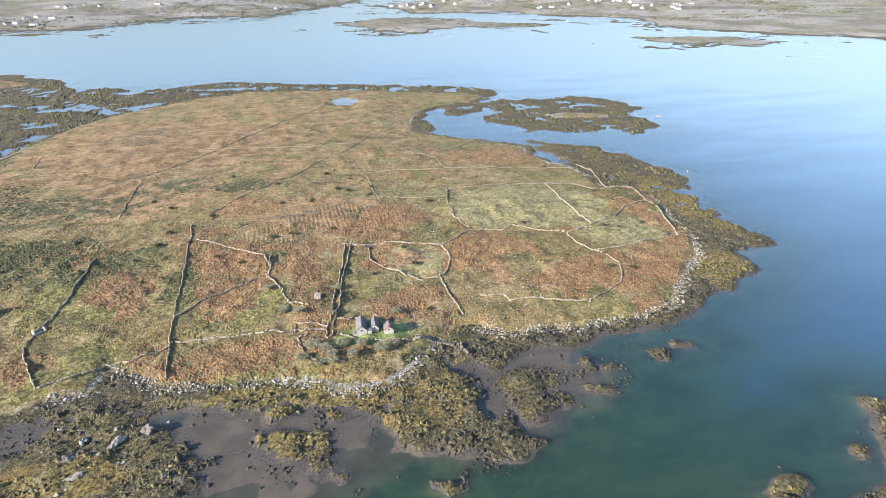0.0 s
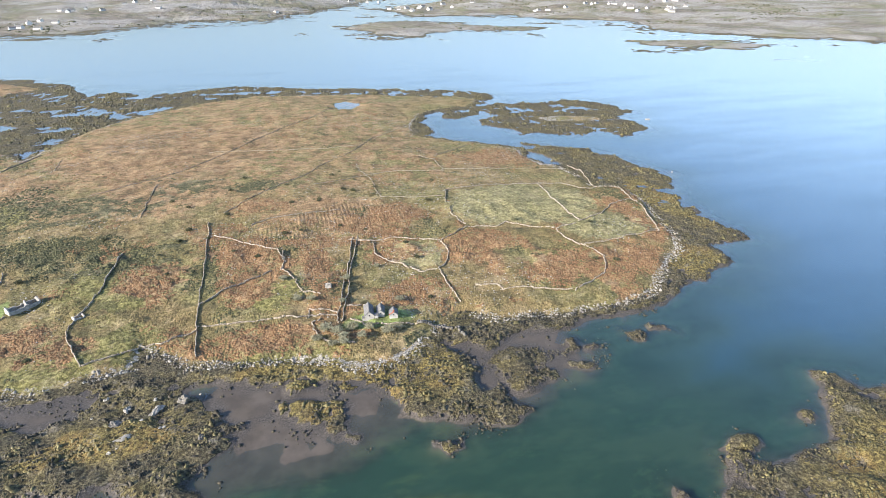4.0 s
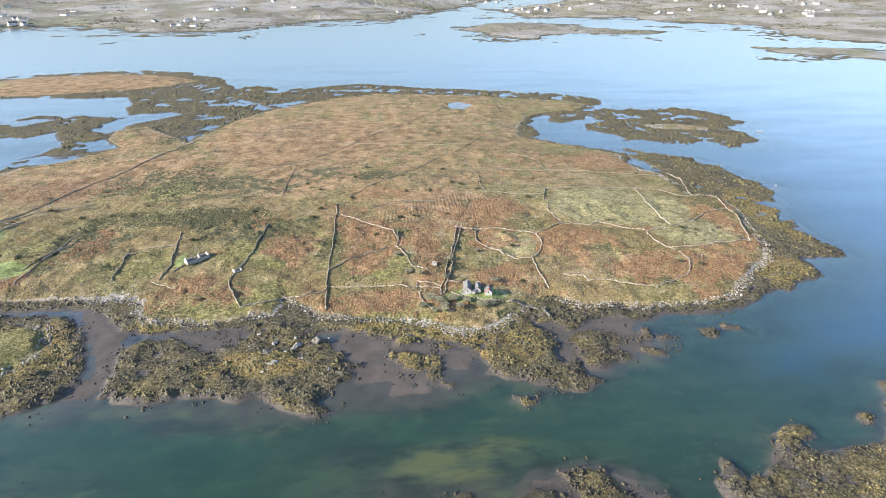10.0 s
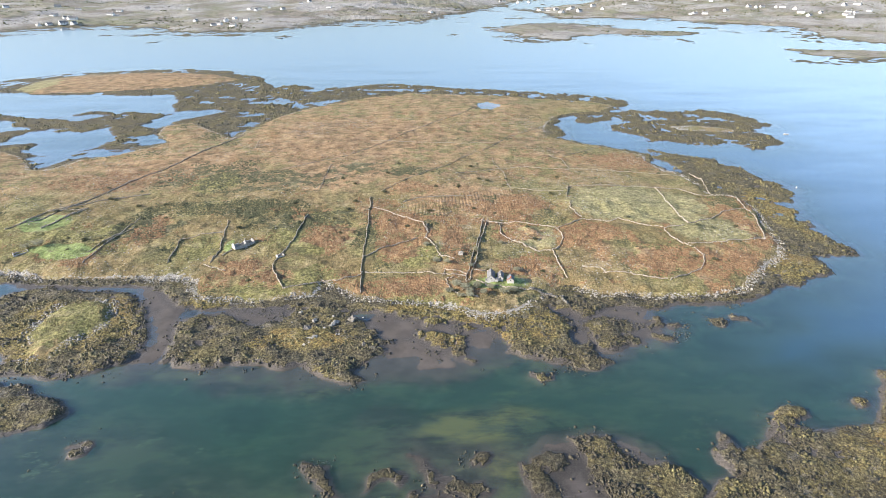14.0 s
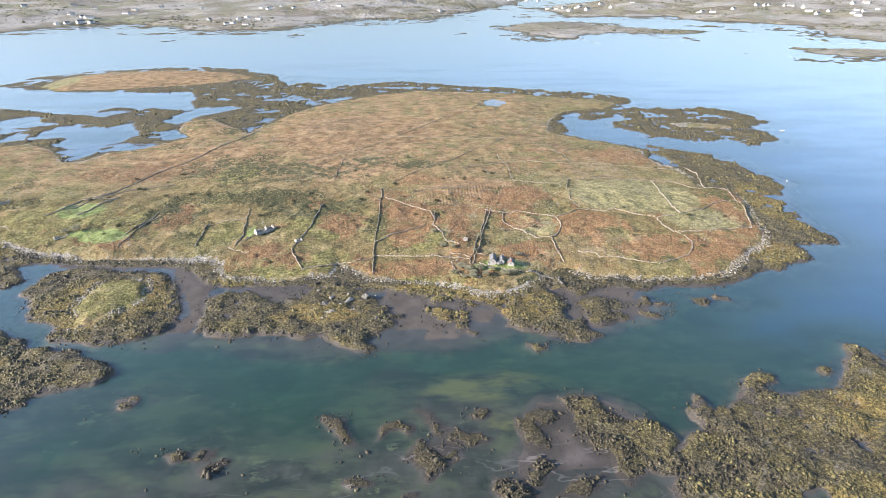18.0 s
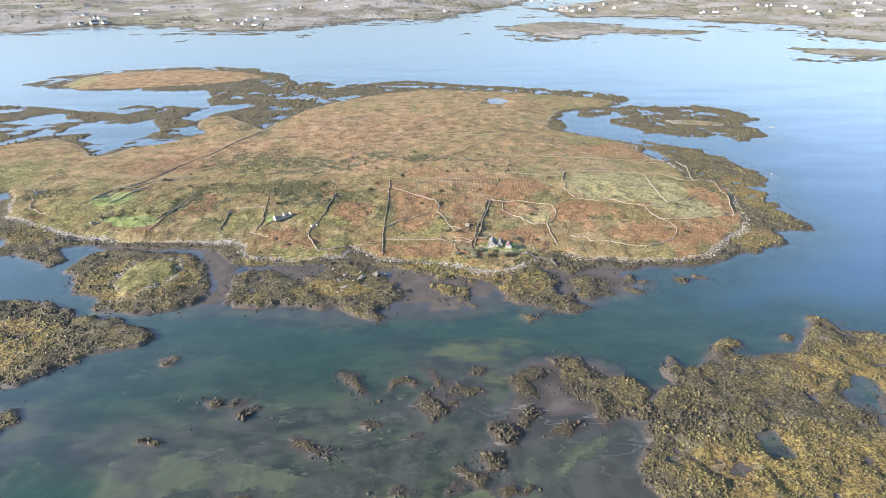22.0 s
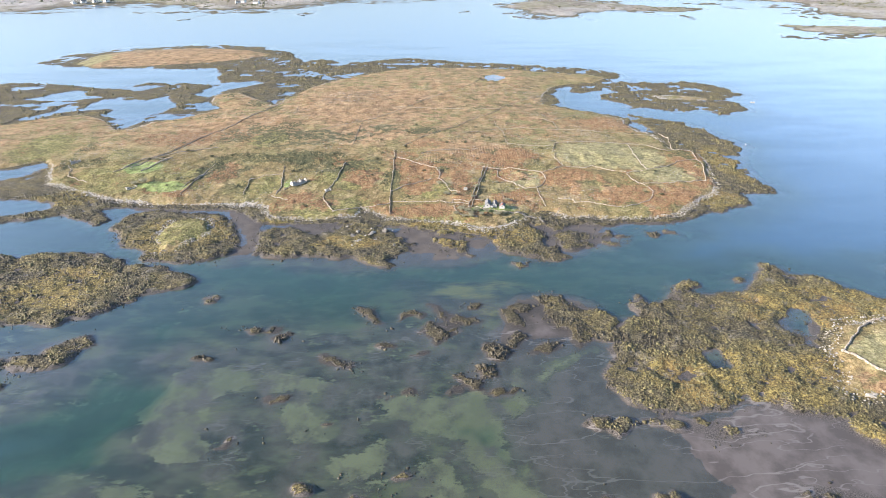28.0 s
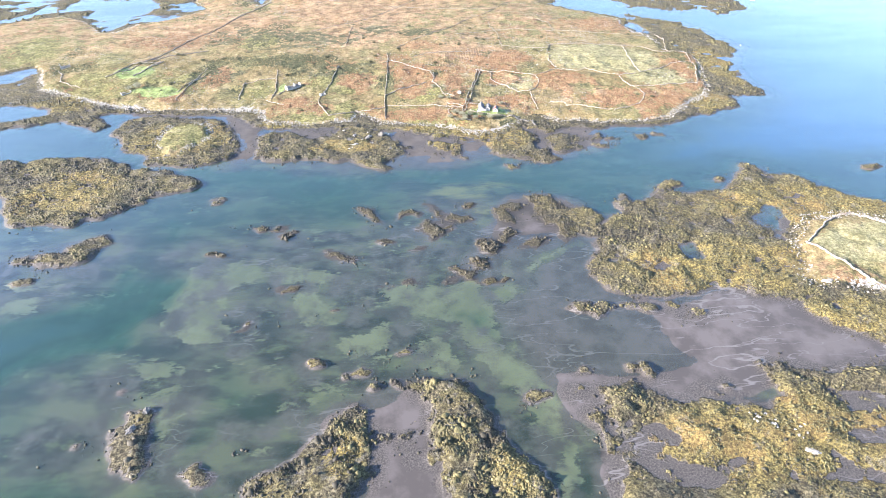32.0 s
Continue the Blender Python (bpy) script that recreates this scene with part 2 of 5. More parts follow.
    wrack = g.mix(g.math("MULTIPLY", g.step(g.noise(0.11, 7, 0.78, None, 151), 0.55, 0.63), g.math("MULTIPLY", 0.6, g.step(g.attr("ochre"), -0.4, -0.1))), wrack, barnacle)
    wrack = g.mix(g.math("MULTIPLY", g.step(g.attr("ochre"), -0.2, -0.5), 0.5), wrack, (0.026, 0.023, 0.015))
    # near-black patches put the shade of gaps between clumps into the colour
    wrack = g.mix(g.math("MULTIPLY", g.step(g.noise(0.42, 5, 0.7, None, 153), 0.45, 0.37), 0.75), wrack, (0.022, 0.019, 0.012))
    w = g.math("ADD", g.attr("weed"), g.math("MULTIPLY", g.math("SUBTRACT", g.noise(0.12, 5, 0.7, None, 23), 0.5), 13.0))
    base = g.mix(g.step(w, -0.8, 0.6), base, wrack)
    ld = g.math("ADD", g.attr("land"), g.math("MULTIPLY", g.math("SUBTRACT", g.noise(0.22, 4, 0.7, None, 27), 0.5), 6.0))
    isl = g.step(ld, -0.4, 0.4)
    col = g.mix(isl, base, land)
    l.new(col, b.inputs["Base Color"])
    wet = g.mix(g.math("MAXIMUM", isl, g.step(w, -0.8, 0.6)), (0.58, 0.58, 0.58), (0.92, 0.92, 0.92))
    l.new(wet, b.inputs["Roughness"])
    wave = n.new("ShaderNodeTexWave")
    wave.inputs["Scale"].default_value, wave.inputs["Distortion"].default_value, wave.inputs["Detail"].default_value = 0.11, 3.0, 2.0
    wave.inputs["Detail Scale"].default_value = 0.6
    l.new(g.pos, wave.inputs["Vector"])
    ridges = g.math("MULTIPLY", g.attr("beds"), g.math("MULTIPLY", wave.outputs["Fac"], 0.28))
    firm = g.math("MAXIMUM", isl, g.step(w, -0.8, 0.6))
    l.new(g.bump(g.math("MULTIPLY", firm, g.math("ADD", g.noise(0.8, 5, 0.75, None, 2), g.math("ADD", ridges, g.math("MULTIPLY", fine, 0.8)))), 0.9, 0.9), b.inputs["Normal"])
    return m


def lump_material(name, lo, hi, odd, share=0.75, rough=0.9):
    m, n, l, b = mat(name, rough)
    g = Net(m)
    r = g.island()
    c = g.ramp(g.math("ADD", g.math("MULTIPLY", r, 0.45), g.math("MULTIPLY", g.step(g.noise(0.16, 5, 0.7, None, 81), 0.34, 0.66), 0.52)), (0.1, lo), (share, hi), (0.95, odd), squeeze=1.0)
    c = g.mix(g.step(g.noise(1.6, 4, 0.7), 0.35, 0.7), g.mix(0.45, c, (lo[0] * 0.5, lo[1] * 0.5, lo[2] * 0.5)), c)
    l.new(c, b.inputs["Base Color"])
    l.new(g.bump(g.noise(3.0, 3), 0.6, 0.2), b.inputs["Normal"])
    return m


def stone_material(name, lo, hi, lichen):
    m, n, l, b = mat(name, 0.93)
    g = Net(m)
    c = g.ramp(g.island(), (0.0, lo), (0.6, hi), (1.0, tuple(min(1, v * 1.25) for v in hi)), squeeze=1.0)
    c = g.mix(g.step(g.noise(1.1, 4, 0.7), 0.52, 0.68), c, lichen)
    c = g.mix(g.step(g.noise(6.0, 4, 0.7), 0.42, 0.62), g.mix(0.4, c, lo), c)
    l.new(c, b.inputs["Base Color"])
    l.new(g.bump(g.noise(5.0, 4), 0.7, 0.1), b.inputs["Normal"])
    return m


def water_material():
    """Clear over the shallows, dim and green with depth, and a sky-bright surface."""
    m = bpy.data.materials.new("sea_water")
    m.use_nodes = True
    n, l = m.node_tree.nodes, m.node_tree.links
    n.remove(n["Principled BSDF"])
    g = Net(m)
    ripple = g.noise(0.9, 3, 0.6)
    nor = g.bump(ripple, 0.05, 1.0)
    depth = g.attr("depth")
    clear = n.new("ShaderNodeBsdfTransparent")
    l.new(g.mix(g.step(depth, 0.0, 4.5), (0.92, 0.94, 0.91), (0.07, 0.27, 0.23)), clear.inputs[0])
    murk = n.new("ShaderNodeBsdfDiffuse")
    cloud = g.noise(0.025, 4, 0.6, (1, 1.8, 1), 4)
    near_shore = g.ramp(cloud, (0.35, MURK_LOW), (0.65, MURK_HIGH))
    near_shore = g.mix(g.step(depth, 2.0, 3.4), MURK_SHOAL, near_shore)
    l.new(g.mix(g.step(depth, 3.5, 12.0), near_shore, MURK_OPEN), murk.inputs[0])
    gloss = n.new("ShaderNodeBsdfGlossy")
    gloss.inputs["Roughness"].default_value = 0.2
    gloss.inputs["Color"].default_value = (0.85, 0.80, 0.77, 1)
    l.new(nor, gloss.inputs["Normal"])
    body = n.new("ShaderNodeMixShader")
    l.new(g.math("SUBTRACT", 0.80, g.math("MULTIPLY", 0.72, g.math("POWER", 2.718, g.math("MULTIPLY", depth, -0.48)))), body.inputs[0])
    l.new(clear.outputs[0], body.inputs[1])
    l.new(murk.outputs[0], body.inputs[2])
    facing = n.new("ShaderNodeLayerWeight")
    facing.inputs["Blend"].default_value = 0.5
    l.new(nor, facing.inputs["Normal"])
    top = n.new("ShaderNodeMixShader")
    slick = g.math("ADD", 0.94, g.math("MULTIPLY", 0.15, g.step(g.noise(0.006, 5, 0.62, (0.7, 2.6, 1.0), 44), 0.36, 0.64)))
    l.new(g.math("MINIMUM", 0.64, g.math("MULTIPLY", slick, g.math("ADD", 0.02, g.math("POWER", facing.outputs["Facing"], 2.95)))), top.inputs[0])
    l.new(body.outputs[0], top.inputs[1])
    l.new(gloss.outputs[0], top.inputs[2])
    l.new(top.outputs[0], n["Material Output"].inputs[0])
    return m


MURK_SHOAL = (0.028, 0.073, 0.046)
MURK_LOW, MURK_HIGH, MURK_OPEN = (0.017, 0.047, 0.032), (0.025, 0.060, 0.040), (0.020, 0.066, 0.098)
GROUND = ground_material()
WATER = water_material()

# ---- plan: outlines in metres ----
GARDEN_WALLS = [
    [(-334, 286), (-331, 300), (-328, 314)],
    [(-328, 314), (-314, 316), (-301, 318)],
    [(-301, 318), (-307, 300), (-314, 280)],
    [(-399, 307), (-390, 296), (-384, 279), (-358, 262)],
    [(-328, 314), (-300, 335), (-262, 352)],
]
POINT_WALLS = [
    [(188, -13), (199, -4), (211, 7), (224, 15), (237, 18), (249, 4)],
    [(189, -12), (195, -22), (200, -35), (205, -47), (214, -53)],
]
HOUSES_WEST = [(-1756, 2623), (-1753, 2638), (-1315, 1947), (-1294, 1946), (-1244, 1916), (-1546, 2659), (-1397, 2320), (-1396, 2346), (-1312, 2266), (-1299, 2265), (-1278, 2252), (-1218, 2080), (-1421, 2573), (-1205, 2389), (-1234, 2533), (-973, 2580), (-1159, 2638), (-821, 2204), (-700, 2033), (-688, 2053), (-700, 2163), (-692, 2258), (-627, 2009), (-718, 2614), (-673, 2612), (-649, 2660), (-684, 2565), (-1231, 3405), (-1098, 3223), (-628, 2194)]
HOUSES_NORTH = [(-374, 2645), (-535, 3122), (-561, 3035), (-571, 2606), (-464, 3187), (75, 2571), (637, 3055), (567, 2715), (720, 3190), (653, 2804), (690, 2802), (729, 2762), (779, 2836), (670, 2622), (611, 2495), (550, 2716)]
HOUSES_EAST = [(760, 2645), (880, 2825), (873, 2693), (1169, 3212), (1016, 2778), (1147, 2977), (1297, 3255), (1453, 3073), (1446, 2960), (1564, 3139), (1497, 2914), (1614, 3186), (1185, 2457), (1213, 2455), (1344, 2448), (1248, 2423), (1485, 2521), (1495, 2487), (1526, 2486), (1579, 2483), (1623, 2481), (1937, 2932), (1943, 2889), (1586, 2288), (1577, 2234), (1656, 2284), (2054, 2926), (2015, 2928), (1676, 2151), (1661, 2103), (1802, 2276), (1883, 2466), (1890, 2314), (2142, 2815), (1950, 2463), (1806, 2319), (1633, 2433), (1879, 2936)]
TREES = [(-9, 179, 4.2, 8.5), (-4, 175, 4.0, 7.5), (4, 177, 4.2, 8.0), (12, 174, 3.6, 6.5), (20, 170, 4.6, 9.0), (9, 224, 3.6, 6.0), (33, 196, 3.5, 6.0),
         (-2, 166, 3.2, 6.0), (-298, 250, 5.5, 11.0), (-306, 247, 4.5, 8.0), (-13, 207, 3.0, 5.5), (-20, 210, 3.0, 6.0), (-26, 232, 3.2, 6.0), (3, 200, 2.8, 5.0), (28, 236, 2.6, 5.0), (-13, 173, 3.4, 7.0), (-1, 171, 3.2, 6.5), (8, 169, 3.2, 6.5), (27, 172, 3.0, 6.0), (-7, 168, 2.8, 6.0)]
PALE_ROCKS = [(115, -147, 2.6, 1.2, 0.7, -20),
              (182, -45, 2.6, 1.3, 1.1, -10), (-80, 146, 3.4, 1.6, 1.5, 55), (-90, 132, 3.0, 1.2, 0.7, 20), (-92, 150, 1.8, 1.4, 1.2, 80)]
DARK_ROCKS = [(-70, 149, 2.6, 2.2, 2.0, 0), (-62, 124, 1.2, 0.8, 1.6, 20), (-95, 142, 2.2, 1.8, 1.4, 10), (-163, -112, 2.0, 1.3, 1.0, 80), (-166, -122, 2.4, 1.6, 0.9, 70)]
LAND_MAIN = [(-700, 300), (-500, 300), (-458, 314), (-438, 330), (-420, 313), (-408, 290), (-398, 273), (-396, 262), (-379, 257), (-362, 246), (-327, 225), (-273, 209), (-236, 208), (-200, 204), (-188, 205), (-174, 197), (-172, 185), (-163, 177), (-145, 177), (-131, 173), (-115, 177), (-96, 180), (-92, 192), (-79, 184), (-70, 173), (-44, 166), (-24, 164), (-12, 160), (4, 149), (20, 149), (35, 160), (44, 169), (57, 181), (67, 179), (78, 169), (99, 170), (118, 165), (140, 165), (167, 169), (184, 182), (204, 201), (220, 212), (233, 230), (238, 254), (244, 275), (253, 301), (255, 322), (245, 330), (230, 337), (231, 354), (229, 373), (228, 395), (217, 404), (212, 435)]
LAND_NORTH = [(212, 435), (218, 458), (186, 491), (148, 519), (130, 543), (138, 587), (158, 633), (183, 655), (235, 669), (266, 701), (246, 731), (166, 760), (108, 786), (37, 799), (-35, 812), (-96, 784), (-167, 726), (-205, 670), (-220, 635), (-239, 580), (-247, 547), (-320, 631), (-349, 615), (-343, 578), (-315, 539), (-329, 512), (-356, 487), (-381, 476), (-395, 441), (-414, 440), (-450, 485), (-494, 514), (-532, 494), (-560, 468), (-699, 477)]
WEED_FRONT_LEFT = [(-368, 228), (-340, 230), (-312, 215), (-316, 196), (-297, 180), (-308, 171), (-337, 192), (-358, 190), (-393, 178), (-442, 185), (-452, 198), (-378, 193), (-359, 205)]
WEED_BAY_EAST = [(-504, 1069), (-395, 1029), (-311, 985), (-270, 879), (-232, 909), (-180, 872), (-181, 775), (-206, 673), (-233, 654), (-246, 595), (-331, 610)]
WEED_NORTH = [(-249, 767), (-235, 828), (-202, 875), (-113, 897), (-64, 911), (4, 875), (116, 838), (221, 803), (298, 754), (297, 709), (250, 663), (212, 618), (189, 646), (163, 621), (153, 539), (125, 536), (107, 671), (-52, 736), (-159, 669), (-214, 639)]
LAND_ISLE = [(-691, 878), (-699, 976), (-647, 1036), (-535, 1053), (-405, 1017), (-344, 959), (-387, 910), (-479, 868), (-574, 850), (-641, 842)]
WEED_ISLE = [(-774, 891), (-771, 983), (-691, 1079), (-557, 1112), (-392, 1057), (-313, 995), (-271, 896), (-233, 832), (-265, 788), (-357, 802), (-395, 829), (-463, 822), (-513, 824), (-597, 834), (-688, 854)]
WEED_BAY = [(-931, 758), (-779, 725), (-666, 715), (-577, 683), (-516, 665), (-485, 712), (-418, 700), (-331, 680), (-286, 711), (-230, 812), (-206, 854), (-180, 737), (-218, 637), (-256, 586), (-302, 526), (-359, 501), (-385, 464), (-413, 437), (-479, 449), (-556, 466), (-704, 482)]
POOL_A = [(-505, 534), (-511, 574), (-498, 602), (-491, 612), (-470, 595), (-442, 593), (-419, 616), (-388, 568), (-384, 529), (-398, 502), (-408, 477), (-421, 490), (-457, 505), (-468, 519), (-460, 541), (-491, 542)]
POOL_D = [(-565, 496), (-549, 522), (-535, 572), (-520, 556), (-525, 530), (-539, 505), (-558, 490)]
POOL_E = [(-365, 567), (-337, 589), (-325, 541), (-342, 525)]
POOL_COVE = [(-417, 446), (-422, 470), (-414, 490), (-400, 469), (-403, 447)]
POOL_INLET = [(-520, 295), (-453, 309), (-438, 326), (-427, 309), (-429, 290), (-448, 278), (-520, 272)]
POOL_B = [(-381, 623), (-364, 699), (-316, 722), (-291, 696), (-340, 650), (-357, 601)]
POND = [(63, 716), (82, 729), (101, 705), (81, 676), (65, 681)]
FAR_WEST = [(-1614, 1588), (-1448, 1774), (-1375, 1821), (-1329, 1891), (-1251, 1984), (-1144, 2042), (-1083, 2082), (-981, 1991), (-867, 1886), (-790, 1827), (-699, 1771), (-606, 1818), (-448, 1847), (-399, 2004), (-261, 2260), (-126, 2227), (8, 2273), (111, 2507), (266, 2827), (442, 3084)]
FAR_ISLET = [(255, 1992), (373, 2150), (513, 2094), (680, 1949), (803, 1901), (896, 1799), (797, 1680), (637, 1655), (465, 1601), (361, 1592), (294, 1688), (259, 1812)]
FAR_EAST = [(574, 2983), (589, 2418), (684, 2323), (866, 2373), (996, 2336), (1071, 2089), (1215, 2034), (1297, 1940), (1180, 1645), (1179, 1537), (1252, 1437), (1315, 1269)]
FAR_POINT = [(901, 1299), (992, 1351), (1096, 1370), (1171, 1331), (1252, 1230), (1097, 1050), (981, 1130), (890, 1170), (886, 1247)]
FAR_WEST += [(620, 3600), (900, 4200), (700, 6400), (-6400, 6400), (-6400, 1000), (-2600, 900)]
FAR_EAST += [(1700, 1000), (2600, 700), (6400, 500), (6400, 6400), (1400, 6400), (1250, 3900), (800, 3300)]
TAN = [(-112, 536, 174, 175, 0), (-261, 438, 114, 81, 0), (8, 322, 67, 56, 0), (-100, 397, 79, 67, 0), (-540, 965, 266, 214, 0)]
RUST = [(-44, 278, 30, 33, 0), (-34, 181, 39, 15, 0), (-6, 238, 15, 45, 0), (45, 249, 36, 15, 0), (40, 202, 32, 22, 0), (103, 248, 31, 24, 0), (129, 205, 35, 27, 0), (184, 206, 35, 28, 0), (224, 277, 18, 50, 0), (-148, 215, 18, 20, 0), (-232, 279, 18, 39, 0), (-306, 389, 86, 39, 0), (56, 312, 35, 31, 0), (-94, 256, 30, 30, 0), (-37, 354, 25, 22, 0), (184, 434, 73, 42, 0), (-262, 230, 19, 16, 0)]
GREEN = [(-36, 218, 35, 24, 0), (-98, 197, 22, 23, 0), (-185, 243, 21, 28, 0), (-129, 186, 28, 19, 0), (-114, 260, 46, 55, 0), (38, 260, 26, 22, 0), (-278, 258, 57, 42, 0), (-214, 376, 32, 38, 0), (-29, 162, 43, 16, 0), (-229, 155, 33, 37, 0), (-332, 267, 77, 53, 0), (-457, 371, 42, 73, 0)]
PALE = [(154, 309, 72, 55, 0), (193, 255, 40, 29, 0), (55, 246, 19, 24, 0), (-70, 158, 24, 8, 0), (235, -16, 54, 28, 0), (-685, 910, 54, 84, 0)]
BEDS = [(32, 317, 60, 24, -6), (-20, 300, 24, 20, 0)]
SCRUB = [(-159, 382, 70, 22, 0), (-157, 309, 40, 18, 0), (-116, 288, 40, 22, 0), (-94, 296, 22, 14, 0), (-92, 412, 25, 20, 0), (-224, 398, 40, 30, 0), (-170, 381, 60, 30, 0), (-236, 276, 30, 18, 0), (-3, 221, 12, 10, 0), (-39, 394, 30, 14, 0), (-241, 395, 40, 30, 0)]
LUSH = [(-317, 291, 21, 17, 0), (-283, 245, 22, 8, 0), (-273, 239, 20, 11, 0), (19, 182, 21, 8, 0), (-165, 244, 3, 10, 0), (-277, 246, 12, 7, 0)]
OCHRE = [(134, -28, 84, 34, 0), (224, 35, 117, 33, 0), (185, -71, 63, 20, 0), (107, -139, 90, 33, 0), (-7, -147, 14, 15, 0), (-75, -139, 14, 16, 0), (-282, 74, 49, 42, 0), (-231, 152, 57, 45, 0), (-98, 132, 38, 16, 0), (-21, 160, 53, 8, 0), (218, 203, 31, 34, 0), (-161, 173, 21, 10, 0), (269, 293, 29, 79, 0), (-359, 226, 51, 30, 0), (2, 142, 78, 33, 0)]
WEED_NEAR = [(-79, -116), (-74, -115), (-70, -119), (-67, -126), (-65, -134), (-63, -141), (-65, -147), (-69, -152), (-72, -160), (-73, -179), (-109, -177), (-104, -157), (-110, -148), (-104, -142), (-96, -137), (-90, -131), (-85, -124)]
WEED_NEAR_ARM = [(-53, -100), (-44, -99), (-39, -97), (-29, -101), (-19, -105), (-16, -115), (-10, -122), (-6, -131), (-3, -139), (0, -146), (3, -153), (7, -162), (10, -183), (-24, -181), (-29, -158), (-32, -149), (-38, -138), (-40, -128), (-38, -116), (-39, -108), (-47, -107)]
GRAVEL_NEAR = [(-85, -122), (-74, -116), (-55, -109), (-53, -100), (-39, -97), (-29, -104), (-17, -140), (-14, -182), (-85, -178), (-76, -151)]
WEED_NEAR_R = [(39, -115), (48, -111), (55, -106), (63, -111), (72, -115), (86, -118), (98, -121), (111, -120), (119, -116), (119, -105), (120, -98), (127, -99), (139, -103), (148, -106), (162, -104), (178, -100), (196, -103), (143, -190), (29, -184), (28, -163), (33, -152), (39, -146), (35, -140), (41, -133), (40, -125)]
WEED_NEAR_ISLET = [(28, -126), (34, -123), (38, -127), (37, -134), (39, -140), (37, -144), (33, -144), (30, -139), (32, -134), (28, -131)]
GAP_NEAR_A = [(40, -143), (51, -138), (62, -132), (65, -136), (53, -142), (67, -147), (81, -151), (89, -149), (90, -153), (68, -155), (53, -154), (41, -149)]
GAP_NEAR_B = [(143, -116), (155, -120), (170, -125), (164, -132), (145, -127)]
GAP_NEAR_C = [(111, -155), (125, -155), (137, -158), (134, -163), (121, -161)]
GAP_NEAR_D = [(133, -138), (146, -137), (158, -141), (155, -145), (137, -143)]
WEED_RIGHT = [(91, 46), (98, 51), (104, 40), (116, 50), (137, 54), (160, 52), (184, 66), (197, 86), (207, 83), (211, 71), (224, 70), (234, 63), (243, 51), (253, 42), (268, 29), (303, 9), (228, -104), (186, -89), (179, -83), (168, -77), (163, -66), (156, -56), (143, -51), (129, -48), (117, -46), (104, -49), (90, -53), (75, -49), (68, -48), (63, -38), (56, -31), (55, -19), (62, -7), (74, 0), (71, 16), (83, 24), (94, 30), (91, 37)]
POOL_RIGHT = [(187, 32), (197, 28), (194, 12), (184, 6), (173, 11), (183, 19)]
POOL_RIGHT_B = [(115, -7), (122, -6), (122, -13), (115, -14)]
LAND_RIGHT = [(197, 6), (214, 17), (234, 18), (252, 8), (291, -5), (252, -68), (210, -53), (198, -48), (177, -45), (172, -41), (183, -24), (182, -10)]
MUD_RIGHT = [(40, -6), (60, -3), (60, -28), (70, -46), (90, -51), (115, -44), (142, -48), (163, -55), (174, -77), (187, -88), (194, -106), (164, -118), (119, -115), (94, -123), (57, -120), (32, -131), (20, -119), (14, -96), (3, -74), (-2, -53), (16, -36)]
SAND_A = [(-63, -39), (-59, -30), (-50, -34), (-42, -38), (-36, -34), (-24, -32), (-13, -33), (-9, -42), (-4, -54), (-8, -60), (-2, -69), (4, -73), (11, -85), (13, -94), (14, -103), (20, -110), (21, -124), (17, -148), (16, -164), (8, -162), (12, -140), (4, -123), (-2, -108), (-8, -102), (-13, -98), (-15, -90), (-19, -80), (-23, -74), (-25, -66), (-32, -62), (-42, -61), (-48, -54), (-56, -51)]
SAND_STREAM = [(49, -3), (40, -12), (23, -25), (13, -32), (8, -41), (0, -51), (-11, -48), (-4, -43), (4, -36), (7, -27), (8, -16), (11, -16), (12, -25), (22, -20), (36, -9)]
SAND_B = [(-179, -24), (-173, -14), (-155, -10), (-136, -5), (-115, -15), (-88, -22), (-75, -33), (-88, -29), (-102, -28), (-126, -26), (-141, -27), (-148, -35), (-145, -53), (-135, -65), (-140, -74), (-154, -76), (-169, -64), (-177, -47)]
SAND_C = [(-115, -40), (-106, -33), (-98, -31), (-100, -42), (-85, -47), (-90, -59), (-81, -64), (-93, -64), (-106, -56), (-112, -49)]
SAND_D = [(-83, -73), (-72, -69), (-61, -63), (-55, -70), (-58, -77), (-69, -81), (-71, -89), (-80, -83)]
SAND_E = [(-178, -85), (-163, -82), (-150, -97), (-144, -121), (-144, -132), (-155, -123), (-167, -108)]
SAND_F = [(-49, -89), (-43, -76), (-34, -75), (-28, -82), (-27, -97), (-33, -100), (-41, -96)]
SAND_H = [(-272, -19), (-254, -22), (-238, -30), (-248, -41), (-261, -38)]
WEED_TALL_ISLET = [(-167, -114), (-162, -114), (-157, -123), (-155, -132), (-156, -143), (-163, -141), (-169, -135), (-171, -125), (-166, -122)]
WEED_ROUND_ISLET = [(0, -113), (6, -111), (13, -112), (14, -115), (8, -118), (2, -116)]
WEED_DELTA = [(5, 133), (10, 124), (15, 118), (14, 113), (21, 112), (25, 107), (33, 108), (43, 108), (46, 104), (51, 101), (60, 99), (64, 102), (58, 108), (57, 113), (56, 119), (51, 122), (51, 129), (56, 134), (54, 140), (51, 148), (49, 158), (39, 160), (28, 156), (20, 151), (8, 150)]
WEED_DELTA_EAST = [(60, 141), (70, 143), (76, 145), (84, 141), (87, 133), (82, 128), (88, 123), (88, 119), (79, 118), (72, 115), (64, 113), (61, 117), (65, 123), (63, 129), (61, 135)]
WEED_MUD_ISLET = [(-34, 132), (-28, 132), (-20, 129), (-15, 130), (-11, 125), (-10, 116), (-5, 110), (-8, 108), (-14, 110), (-19, 117), (-25, 119), (-27, 124)]
